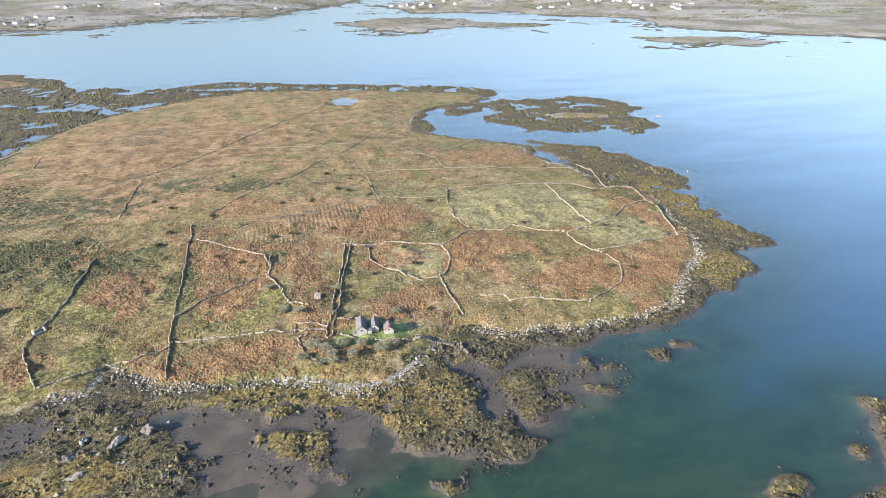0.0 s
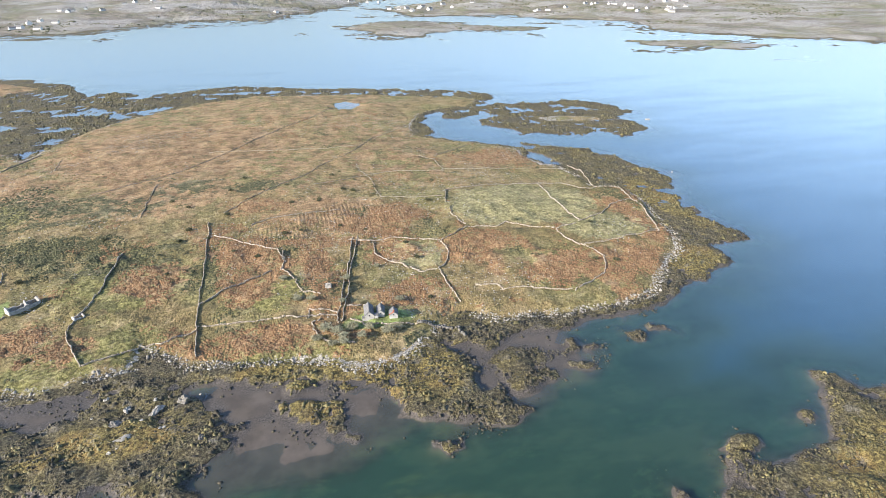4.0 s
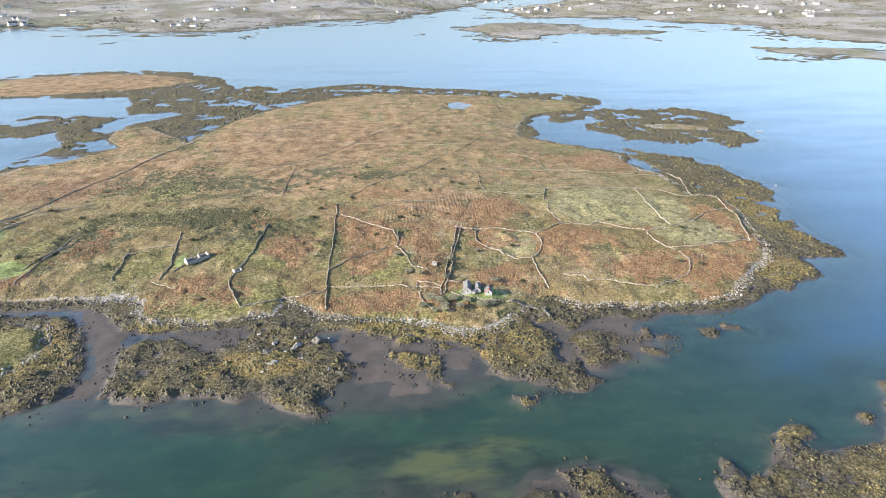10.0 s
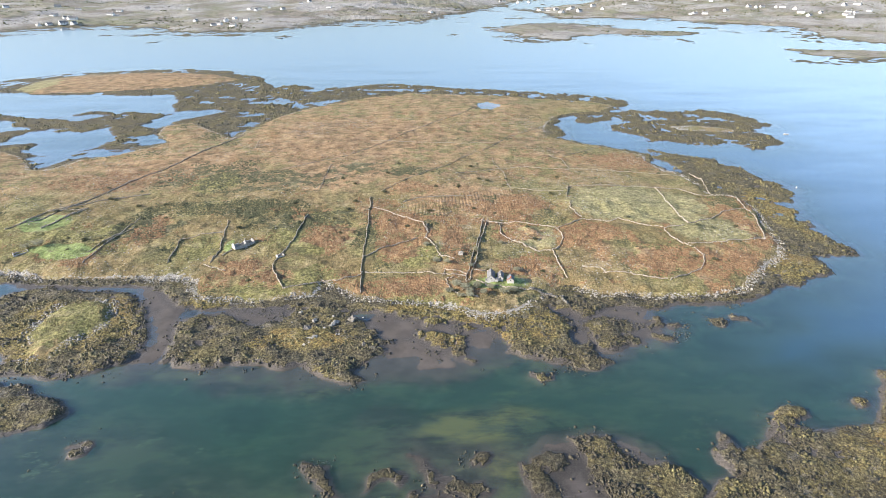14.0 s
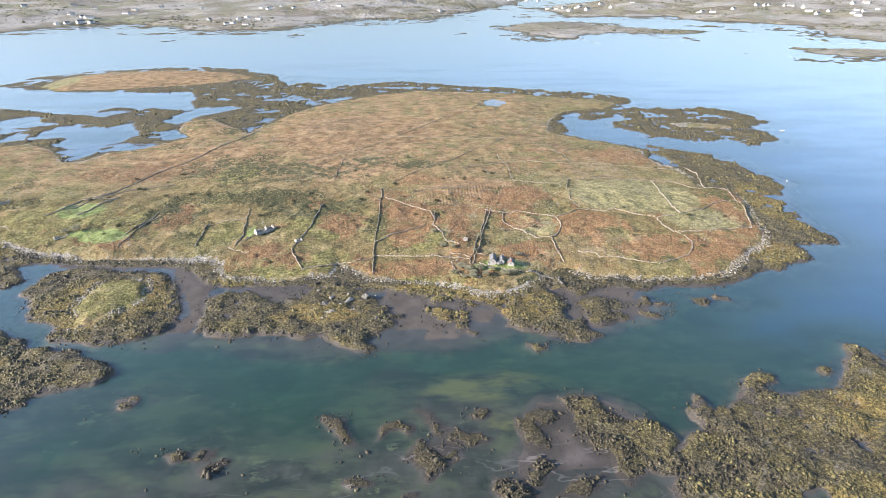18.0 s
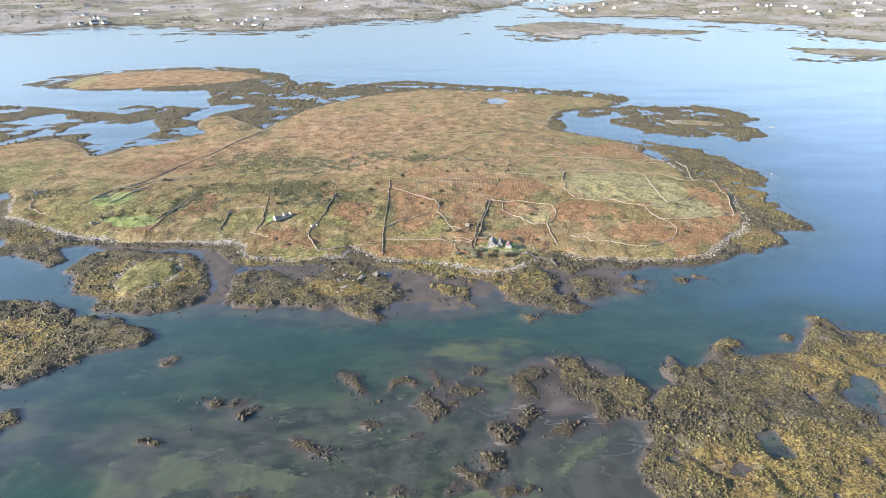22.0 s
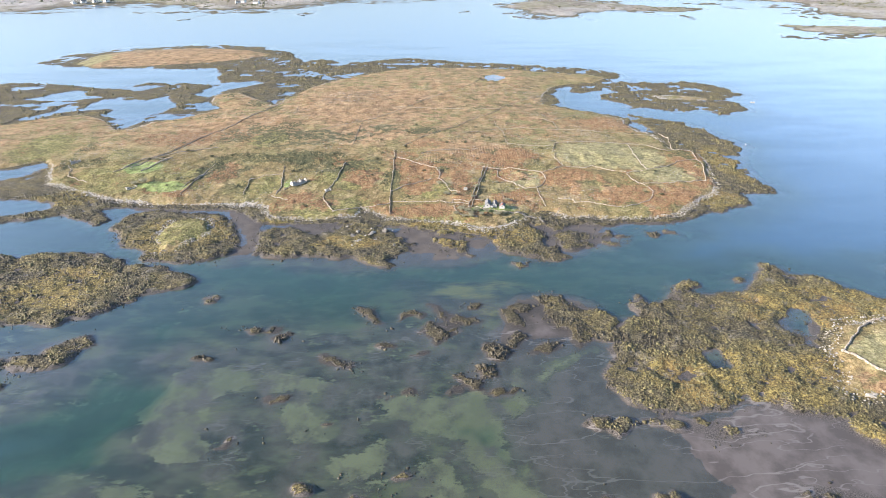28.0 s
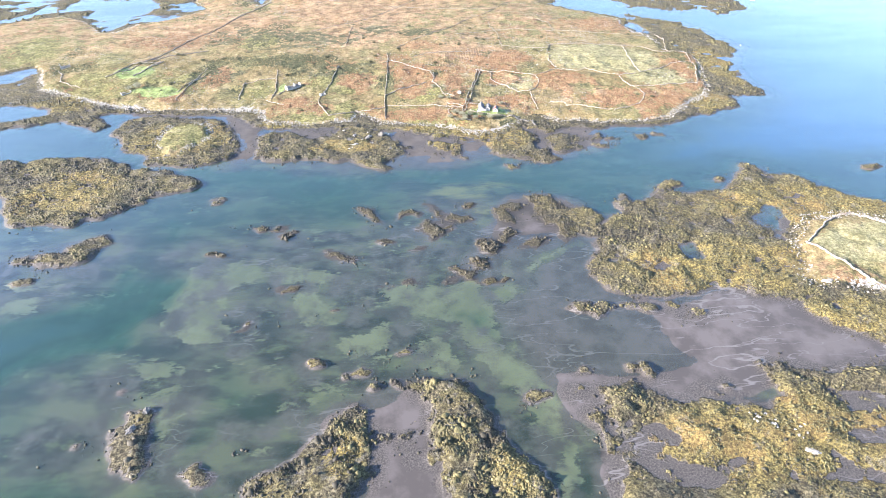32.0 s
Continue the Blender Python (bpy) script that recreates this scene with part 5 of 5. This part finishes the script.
# ---- dry stone walls ----
def dry_stone_wall(points, tall=1.25, thick=0.75, stone=0.75, label="lichened grey dry stone field wall across the moor", material=WALLSTONE):
    pts = np.array(points, float)
    at, size, turn = [], [], []
    for a, b in zip(pts[:-1], pts[1:]):
        length, way = np.linalg.norm(b - a), math.atan2(*(b - a)[::-1])
        n = max(2, int(length / stone))
        side = np.array([-(b - a)[1], (b - a)[0]]) / max(length, 1e-6)
        for k in range(n):
            u = (k + rng.random() * 0.5) / n
            sway = (fbm(np.array([a[0] + u * 40]), np.array([a[1]]), 9, 3, 2)[0] - 0.5) * 2.0
            p = a + (b - a) * u + side * sway
            if rng.random() < 0.06:
                continue
            for course in range(2):
                at.append((p[0] + rng.normal(0, 0.08), p[1] + rng.normal(0, 0.08), ground_z(*p) + tall * (0.22 + 0.48 * course)))
                size.append((stone * rng.uniform(0.5, 0.72), thick * rng.uniform(0.42, 0.6) * (1 - 0.25 * course), tall * rng.uniform(0.24, 0.36)))
                turn.append(way + rng.normal(0, 0.12))
    ob = many("dry_stone_wall", BLOCK_V, BLOCK_T, np.array(at), np.array(size), np.array(turn), material, 0.16)
    return tagged(ob, label, "stone wall", "field walls")


TALL = [MIDDLE_WALLS[0], MIDDLE_WALLS[1], MIDDLE_WALLS[4], WEST_WALLS[0], WEST_WALLS[1], COTTAGE_WALLS[0], COTTAGE_WALLS[1]]
for line in WALLS:
    away = min(p[1] for p in line)
    if line in TALL:
        dry_stone_wall(line, 0.9, 0.34, 0.7, "standing grey dry stone field wall across the moor")
    else:
        dry_stone_wall(line, 0.75 if away < 330 else 0.45, 0.38 if away < 330 else 0.32, 0.8 if away < 330 else 1.1, "low tumbled dry stone wall through bracken", LOWSTONE if away > 300 else WALLSTONE)
for line in GARDEN_WALLS:
    dry_stone_wall(line, 0.75, 0.45, 0.8, "mossy dry stone wall around an old garden")
# heaped bank added at the inlet; its dark stone stands for the shaded side
dry_stone_wall(INLET_BANK, 1.2, 1.3, 0.9, "low embankment of heaped dark boulders at the inlet", DARKSTONE)
for line in POINT_WALLS:
    dry_stone_wall(line, 1.1, 0.8, 0.8, "bleached tumbled stone wall on the grassy point")


# ---- cottages and ruins ----
def plaster(name, base, stain):
    m, n, l, b = mat(name, 0.9)
    g = Net(m)
    c = g.mix(g.step(g.noise(0.9, 5, 0.7), 0.40, 0.70), base, stain)
    c = g.mix(g.step(g.noise(0.5, 4, 0.6, (6, 6, 0.6)), 0.52, 0.72), c, g.mix(0.5, c, stain))
    l.new(c, b.inputs["Base Color"])
    l.new(g.bump(g.noise(7, 4), 0.5, 0.05), b.inputs["Normal"])
    return m


WHITEWASH = plaster("worn_whitewash", (0.40, 0.388, 0.355), (0.27, 0.257, 0.228))
LIMEWASH = plaster("fresh_limewash", (0.66, 0.645, 0.60), (0.52, 0.505, 0.47))
RUBBLE = plaster("rubble_masonry", (0.33, 0.31, 0.27), (0.17, 0.16, 0.14))
SLATE = plaster("weathered_slate", (0.150, 0.148, 0.142), (0.095, 0.094, 0.090))
RUST = plaster("rusted_tin", (0.40, 0.13, 0.075), (0.27, 0.10, 0.06))
TIMBER = plaster("weathered_timber", (0.16, 0.13, 0.10), (0.09, 0.075, 0.06))
PANE, _, _, pane_b = mat("dark_window_glass", 0.08, (0.02, 0.025, 0.03))
pane_b.inputs["Specular IOR Level"].default_value = 0.6


def gable_wall(w, eave, ridge, y0, y1):
    """An upright wall with a pointed top, from y0 to y1."""
    bm = bmesh.new()
    outline = [(-w / 2, -0.6), (w / 2, -0.6), (w / 2, eave), (0, ridge), (-w / 2, eave)]
    a = [bm.verts.new((x, y0, z)) for x, z in outline]
    b = [bm.verts.new((x, y1, z)) for x, z in outline]
    bm.faces.new(a)
    bm.faces.new(b[::-1])
    for i in range(5):
        j = (i + 1) % 5
        bm.faces.new((a[j], a[i], b[i], b[j]))
    bmesh.ops.recalc_face_normals(bm, faces=bm.faces)
    return bm


def roof_slab(w, eave, ridge, y0, y1, side):
    bm = bmesh.new()
    run, rise = w / 2, ridge - eave
    ox, oz = 0.25, 0.25 * rise / run
    p = [(0, ridge), (side * (run + ox), eave - oz)]
    q = [(x, z + 0.14) for x, z in p]
    ring = [p[0], p[1], q[1], q[0]]
    a = [bm.verts.new((x, y0, z)) for x, z in ring]
    b = [bm.verts.new((x, y1, z)) for x, z in ring]
    bm.faces.new(a)
    bm.faces.new(b[::-1])
    for i in range(4):
        j = (i + 1) % 4
        bm.faces.new((a[j], a[i], b[i], b[j]))
    bmesh.ops.recalc_face_normals(bm, faces=bm.faces)
    return bm


def chimney(parent, x, y, z0, z1, material, cap):
    stack = part("chimney", boxed(x - 0.42, x + 0.42, y - 0.3, y + 0.3, z0, z1), material, parent)
    part("chimney_cap", boxed(x - 0.5, x + 0.5, y - 0.38, y + 0.38, z1, z1 + 0.14), cap, stack)
    part("chimney_pot", boxed(x - 0.13, x + 0.13, y - 0.13, y + 0.13, z1 + 0.14, z1 + 0.4), cap, stack)


def opening(parent, kind, x, y, z0, z1, w, face):
    """A door or window set in a wall that faces -y (face 0), +x (1) or -x (-1)."""
    def slab(a, b, c, d, inset, thick):
        if face == 0:
            return boxed(x + a, x + b, y - inset - thick, y - inset, c, d)
        lo, hi = sorted((x + face * inset, x + face * (inset + thick)))
        return boxed(lo, hi, y + a, y + b, c, d)

    if kind == "door":
        leaf = part("door", slab(-w / 2, w / 2, z0, z1, 0.0, 0.03), TIMBER, parent, "weathered dark timber door")
        part("lintel", slab(-w / 2 - 0.1, w / 2 + 0.1, z1, z1 + 0.14, 0.0, 0.05), RUBBLE, leaf)
        return
    win = part("window", slab(-w / 2, w / 2, z0, z1, 0.0, 0.02), PANE, parent, "dark window pane")
    part("frame", slab(-w / 2 - 0.07, -w / 2, z0, z1, 0.0, 0.05), TIMBER, win)
    part("frame", slab(w / 2, w / 2 + 0.07, z0, z1, 0.0, 0.05), TIMBER, win)
    part("frame", slab(-w / 2 - 0.07, w / 2 + 0.07, z1, z1 + 0.07, 0.0, 0.05), TIMBER, win)
    part("sill", slab(-w / 2 - 0.12, w / 2 + 0.12, z0 - 0.09, z0, 0.0, 0.12), RUBBLE, win)


def house(at, turn, w, long, eave, ridge, walls, roofing, stack=None, topping=None, label="", group=""):
    """A gabled house; its front gable faces -y before it is turned."""
    x, y = at
    thing = new("cottage")
    for y0 in (0.0, long - 0.45):
        part("gable_wall", gable_wall(w, eave, ridge, y0, y0 + 0.45), walls, thing)
    for s in (-1, 1):
        lo, hi = sorted((s * w / 2, s * (w / 2 - 0.45)))
        part("side_wall", boxed(lo, hi, 0.45, long - 0.45, -0.6, eave - 0.06), walls, thing)
        part("roof", roof_slab(w, eave, ridge, -0.15, long + 0.15, s), roofing, thing)
    part("ridge", boxed(-0.14, 0.14, -0.2, long + 0.2, ridge + 0.02, ridge + 0.2), roofing, thing)
    if stack == "front":
        chimney(thing, 0, 0.3, ridge - 0.4, ridge + 1.3, topping, RUBBLE)
    if topping is RUST:
        part("gable_coping", roof_slab(w, eave + 0.06, ridge + 0.06, -0.3, 0.5, -1), RUST, thing, "red-painted gable coping")
    if stack == "back":
        chimney(thing, 0, long - 0.3, ridge - 0.4, ridge + 1.0, walls, RUBBLE)
    opening(thing, "window", 0.0, 0.0, eave - 0.35, eave + 0.35, 0.55, 0)
    opening(thing, "door", w / 2, long * 0.5, 0.0, 1.95, 0.95, 1)
    opening(thing, "window", w / 2, long * 0.25, 0.9, 1.75, 0.75, 1)
    opening(thing, "window", w / 2, long * 0.76, 0.9, 1.75, 0.75, 1)
    opening(thing, "window", -w / 2, long * 0.4, 0.9, 1.75, 0.75, -1)
    thing.matrix_world = pose(x, y, ground_z(x, y), 0, 0, turn)
    return tagged(thing, label, "cottage", group)


def ruin(at, turn, w, long, eave, ridge, front, cross=False, label=""):
    """A roofless house of rubble with broken wall heads."""
    x, y = at
    thing = new("ruined_cottage")
    part("gable_wall", gable_wall(w, eave, ridge, 0, 0.55), front, thing, "whitewashed gable wall")
    part("gable_wall", gable_wall(w, eave * 0.9, ridge * 0.85, long - 0.55, long), RUBBLE, thing)
    if cross:
        part("cross_wall", gable_wall(w - 1.1, eave, ridge, long * 0.58, long * 0.58 + 0.5), RUBBLE, thing)
    for s in (-1, 1):
        lo, hi = sorted((s * w / 2, s * (w / 2 - 0.55)))
        n = 6
        for k in range(n):
            a, b = 0.55 + (long - 1.1) * k / n, 0.55 + (long - 1.1) * (k + 1) / n
            part("side_wall", boxed(lo, hi, a, b, -0.6, eave * rng.uniform(0.45, 0.9)), RUBBLE, thing)
    thing.matrix_world = pose(x, y, ground_z(x, y), 0, 0, turn)
    return tagged(thing, label, "ruin")


house((13.7, 181.9), -7, 4.5, 9.5, 2.5, 4.7, WHITEWASH, SLATE, None, None, "whitewashed cottage with a pale weathered slate roof", "cottages by the shore")
house((19.6, 182.6), -10, 3.7, 7.0, 2.2, 3.9, WHITEWASH, SLATE, "front", WHITEWASH, "small whitewashed cottage with chimney on its gable", "cottages by the shore")
house((25.5, 179.2), -10, 4.2, 5.0, 2.1, 3.7, WHITEWASH, SLATE, "front", RUST, "whitewashed outhouse with a red chimney and dark roof", "cottages by the shore")


def lean_to(at, turn, w, deep, tall, label):
    x, y = at
    thing = new("lean_to")
    bm = bmesh.new()
    v = box(bm, -w / 2, w / 2, 0, deep, -0.5, tall)
    v[6].co.z += 0.5
    v[7].co.z += 0.5
    part("wall", bm, WHITEWASH, thing)
    bm = bmesh.new()
    v = box(bm, -w / 2 - 0.1, w / 2 + 0.1, -0.12, deep + 0.05, tall + 0.01, tall + 0.11)
    for i in (2, 3, 6, 7):
        v[i].co.z += 0.5
    part("roof", bm, SLATE, thing)
    thing.matrix_world = pose(x, y, ground_z(x, y), 0, 0, turn)
    return tagged(thing, label, "shed")


lean_to((17.1, 181.2), -8, 1.8, 1.8, 1.5, "low whitewashed lean-to between two cottages")
lean_to((10.9, 183.0), -8, 1.1, 1.6, 1.4, "tiny whitewashed lean-to against the cottage wall")
ruin((-160.5, 238.8), -48, 4.6, 15, 2.3, 4.2, WHITEWASH, True, "roofless row cottage with whitewashed gables on rough grass")
ruin((-127.5, 223.6), -55, 3.4, 5.0, 1.7, 2.2, WHITEWASH, False, "small roofless stone hut with a pale gable")
ruin((-399.5, 313.5), -60, 5.0, 9, 2.2, 4.2, WHITEWASH, False, "roofless cottage with one white gable and scrub behind")
ruin((-310, 238.5), -50, 4.6, 9, 1.5, 2.4, RUBBLE, False, "collapsed stone cottage beside a bare tree")
ruin((-2.6, 216.0), -12, 3.2, 3.0, 1.8, 2.4, RUBBLE, False, "small stone shed beside the walled lane")


# ---- trees ----
TWIGS = lump_material("bare_twigs", (0.19, 0.178, 0.105), (0.32, 0.302, 0.185), (0.42, 0.398, 0.265), 0.8)
BARK = plaster("grey_bark", (0.22, 0.20, 0.17), (0.13, 0.12, 0.10))
LEAF_V = np.array([(-1, 0, 0), (0, -0.35, 0.1), (1, 0, 0), (0, 0.35, 0.35)], float)
LEAF_T = np.array([(0, 1, 3), (1, 2, 3)])


def limb(bm, a, b, r0, r1):
    a, b = Vector(a), Vector(b)
    q = (b - a).to_track_quat("Z", "Y")
    rings = []
    for p, r in ((a, r0), (b, r1)):
        rings.append([bm.verts.new(p + q @ Vector((r * math.cos(k * 1.2566), r * math.sin(k * 1.2566), 0))) for k in range(5)])
    for k in range(5):
        bm.faces.new((rings[0][k], rings[0][(k + 1) % 5], rings[1][(k + 1) % 5], rings[1][k]))
    bm.faces.new(rings[1])


def tree(at, tall, wide, label):
    x, y = at
    thing = new("tree")
    bm = bmesh.new()
    limb(bm, (0, 0, -0.4), (0.2, 0.1, tall * 0.35), 0.22, 0.15)
    tips = []
    for k in range(9):
        a = k * 0.698 + rng.uniform(-0.3, 0.3)
        reach = wide * rng.uniform(0.22, 0.42)
        mid = (0.2 + reach * 0.5 * math.cos(a), 0.1 + reach * 0.5 * math.sin(a), tall * rng.uniform(0.5, 0.65))
        tip = (0.2 + reach * math.cos(a) + 0.4, 0.1 + reach * math.sin(a), tall * rng.uniform(0.68, 0.95))
        limb(bm, (0.2, 0.1, tall * 0.33), mid, 0.11, 0.07)
        limb(bm, mid, tip, 0.07, 0.03)
        tips += [mid, tip]
    part("trunk", bm, BARK, thing, "forked grey trunk and limbs")
    n = int(230 * wide)
    c = np.array(tips)[rng.integers(0, len(tips), n)]
    spreadout = rng.normal(0, 1, (n, 3)) * np.array([[wide * 0.115, wide * 0.115, tall * 0.10]])
    p = c + spreadout
    p[:, 2] = np.clip(p[:, 2], tall * 0.25, tall * 1.05)
    crown = many("crown", LEAF_V, LEAF_T, p, rng.uniform(0.22, 0.5, (n, 3)), rng.uniform(0, 6.3, n), TWIGS, 0.4)
    crown.parent = thing
    thing.matrix_world = pose(x, y, ground_z(x, y), 0, 0, rng.uniform(0, 360))
    return tagged(thing, label, "tree", "windswept trees")


for tx, ty, tall, wide in TREES:
    tree((tx, ty), tall * 0.75, wide * 0.72, "windswept grey-green leafless hawthorn in rough scrub")


# ---- rocks that stand out ----
def shore_rock(at, size, turn, pale, label):
    bm = bmesh.new()
    bmesh.ops.create_icosphere(bm, subdivisions=3, radius=1.0)
    off = Vector((at[0] * 0.37, at[1] * 0.21, size[0]))
    for v in bm.verts:
        d = v.co.normalized()
        k = 1 + 0.55 * noise.noise(d * 1.6 + off) + 0.35 * noise.noise(d * 4.1 + off)
        v.co = Vector((d.x * k * size[0], d.y * k * size[1], max(d.z, -0.4) * k * size[2]))
    thing = part("shore_rock", bm, BOULDER if pale else DARKSTONE)
    thing.matrix_world = pose(at[0], at[1], ground_z(*at) + 0.1, 0, 0, turn)
    return tagged(thing, label, "rock", "standing shore rocks")


for rx, ry, a, b, c, turn in PALE_ROCKS:
    shore_rock((rx, ry), (a, b, c), turn, True, "large pale granite outcrop among seaweed and stones")
for rx, ry, a, b, c, turn in DARK_ROCKS:
    shore_rock((rx, ry), (a, b, c), turn, False, "dark weed-stained rock standing out of the mud")


# ---- boulders and bushes that can be told apart ----
def boulder_model(k):
    bm = bmesh.new()
    bmesh.ops.create_icosphere(bm, subdivisions=2, radius=1.0)
    off = Vector((k * 3.1, k * 1.7, k * 0.9))
    for v in bm.verts:
        d = v.co.normalized()
        q = 1 + 0.7 * noise.noise(d * 1.5 + off) + 0.4 * noise.noise(d * 3.7 + off)
        v.co = Vector((d.x * q, d.y * q * 0.8, max(d.z, -0.45) * q * 0.7))
    return part("boulder", bm, BOULDER)


def strew(models, n, x0, x1, y0, y1, test, lo, hi):
    x, y = scattered(n, x0, x1, y0, y1)
    keep = np.flatnonzero(test(x, y))
    for k, i in enumerate(keep):
        r = float(rng.uniform(lo, hi))
        m = pose(x[i], y[i], ground_z(x[i], y[i]) + 0.05, 0, 0, float(rng.uniform(0, 360)))
        ob = copy_thing(models[k % len(models)], m)
        ob.scale = (r, r, r * float(rng.uniform(0.8, 1.2)))


ROCKS = [tagged(boulder_model(k), "rounded pale granite boulder on the shore bank", "boulder", "shore boulders") for k in range(5)]
for k, rock in enumerate(ROCKS):
    bx, by = (-196 + 3 * k, 203 + k)
    rock.matrix_world = pose(bx, by, ground_z(bx, by), 0, 0, 40 * k)
strew(ROCKS, 3600, -400, 250, 120, 330, lambda x, y: (np.abs(sample(SURVEY["land"], x, y) + 0.6) < 1.9) & (rng.random(len(x)) < 0.42), 0.3, 0.7)
strew(ROCKS, 400, 160, 260, -80, 40, lambda x, y: (np.abs(sample(SURVEY["land"], x, y)) < 3.0) & (rng.random(len(x)) < 0.3), 0.4, 0.9)

strew(ROCKS, 120, 97, 108, -136, -127, lambda x, y: rng.random(len(x)) < 0.09, 0.4, 0.9)
strew(ROCKS, 120, 112, 119, -142, -134, lambda x, y: rng.random(len(x)) < 0.09, 0.4, 0.95)
strew(ROCKS, 420, -112, -58, 118, 160, lambda x, y: (fbm(x, y, 9, 211, 2) > 0.56) & (rng.random(len(x)) < 0.16), 0.4, 0.9)


def bush_model():
    thing = new("gorse_bush")
    bm = bmesh.new()
    for k in range(5):
        a = k * 1.257
        limb(bm, (0, 0, -0.2), (0.5 * math.cos(a), 0.5 * math.sin(a), 0.8), 0.06, 0.03)
    part("stem", bm, BARK, thing)
    n = 420
    d = rng.normal(0, 1, (n, 3))
    d /= np.linalg.norm(d, axis=1, keepdims=True)
    p = d * rng.uniform(0.55, 1.05, (n, 1)) * np.array([[1.25, 1.05, 0.7]])
    p[:, 2] = np.abs(p[:, 2]) + 0.2
    foliage = many("foliage", LEAF_V, LEAF_T, p, rng.uniform(0.14, 0.3, (n, 3)), rng.uniform(0, 6.3, n), GORSE, 0.4)
    foliage.parent = thing
    return tagged(thing, "dense dark green gorse bush on the moor", "bush", "gorse bushes")


GORSE_BUSH = bush_model()
GORSE_BUSH.matrix_world = pose(-70, 262, ground_z(-70, 262))
strew([GORSE_BUSH], 200, -330, 250, 180, 420, lambda x, y: (sample(SURVEY["land"], x, y) > 6) & (fbm(x, y, 45, 157, 3) > 0.54) & (rng.random(len(x)) < 0.8), 0.9, 1.9)


# ---- small things ----
def rowing_boat(at, turn):
    thing = new("rowing_boat")
    bm = bmesh.new()
    rings = []
    for y, w, z in ((-2.2, 0.55, 0.55), (-1.0, 0.85, 0.5), (0.6, 0.85, 0.5), (1.8, 0.5, 0.6), (2.5, 0.05, 0.75)):
        rings.append([bm.verts.new(p) for p in ((-w, y, z), (-w * 0.75, y, -0.05), (w * 0.75, y, -0.05), (w, y, z))])
    for a, b in zip(rings[:-1], rings[1:]):
        for i in range(3):
            bm.faces.new((a[i], a[i + 1], b[i + 1], b[i]))
    bm.faces.new(rings[0])
    part("hull", bm, WHITEWASH, thing)
    for y in (-1.2, 0.3):
        part("thwart", boxed(-0.75, 0.75, y - 0.12, y + 0.12, 0.3, 0.34), TIMBER, thing)
    thing.matrix_world = pose(at[0], at[1], 0.0, 0, 0, turn) @ Matrix.Scale(1.2, 4)
    return tagged(thing, "small white open boat afloat off the reef", "boat")


rowing_boat((427, 536), 70)


def buoy(at):
    bm = bmesh.new()
    bmesh.ops.create_uvsphere(bm, u_segments=12, v_segments=8, radius=0.7)
    for v in bm.verts:
        v.co.z = v.co.z * 0.85 + (0.5 if v.co.z > 0.6 else 0.1)
    thing = new("mooring_buoy")
    part("float", bm, WHITEWASH, thing)
    part("ring", boxed(-0.08, 0.08, -0.2, 0.2, 1.1, 1.4), TIMBER, thing)
    thing.matrix_world = pose(at[0], at[1], 0.0)
    return tagged(thing, "round white mooring buoy on open water", "buoy")


buoy((322, 351))


def post(at, tall):
    thing = new("wooden_post")
    bm = bmesh.new()
    limb(bm, (0, 0, -0.5), (0.05, 0, tall), 0.11, 0.08)
    part("pole", bm, BARK, thing)
    part("cross_bar", boxed(-0.5, 0.5, -0.05, 0.05, tall - 0.5, tall - 0.4), TIMBER, thing)
    thing.matrix_world = pose(at[0], at[1], ground_z(*at))
    return tagged(thing, "weathered wooden post standing in rough grass", "post", "old posts")


post((29, 197), 4.5)
post((-139, 236), 3.0)


# ---- far shore ----
def far_house():
    thing = new("distant_house")
    w, long, eave, ridge = 8.0, 14.0, 3.4, 6.2
    wall = part("wall", gable_wall(w, eave, ridge, 0, long), LIMEWASH, thing)
    for s in (-1, 1):
        part("roof", roof_slab(w, eave, ridge, -0.3, long + 0.3, s), SLATE, thing)
    for y in (0.8, long - 0.8):
        part("chimney", boxed(-0.7, 0.7, y - 0.6, y + 0.6, ridge - 0.3, ridge + 1.4), WHITEWASH, thing)
    for k in (2.5, 7.0, 11.0):
        part("window", boxed(-w / 2 - 0.05, -w / 2, k - 0.7, k + 0.7, 1.0, 2.4), PANE, wall)
    return tagged(thing, "distant white house with grey roof on the far shore", "house", "houses on the far shore")


model = None
for hx, hy in HOUSES_WEST + HOUSES_NORTH + HOUSES_EAST:
    while float(sample(SURVEY["land"], np.array([hx]), np.array([hy]))[0]) < 15 and hy < 3600:
        hy += 40
    z = ground_z(hx, hy)
    m = pose(hx, hy, max(z, 0.5), 0, 0, rng.uniform(0, 180)) @ Matrix.Scale(float(rng.uniform(1.0, 1.6)), 4)
    if model is None:
        model = far_house()
        model.matrix_world = m
    else:
        copy_thing(model, m)


def far_scrub():
    """Hedges and thorn scrub between the far fields."""
    x, y = scattered(26000, -2200, 2300, 1700, 3400)
    ld = sample(SURVEY["land"], x, y)
    keep = (ld > 10) & (fbm(x, y, 60, 181, 3, 0.6) + 0.5 * (fbm(x, y, 420, 183, 2) - 0.5) > 0.62)
    x, y = x[keep], y[keep]
    r = rng.uniform(1.5, 4.0, (len(x), 1))
    tagged(many("far_scrub", *DOME4, settle(x, y), r * rng.uniform(0.7, 1.4, (len(x), 3)) * np.array([[1.6, 0.8, 0.7]]), rng.uniform(0, 6.3, len(x)), GORSE, 0.3), "dark thorn scrub and hedges between distant fields", "scrub", kind="stuff")


far_scrub()
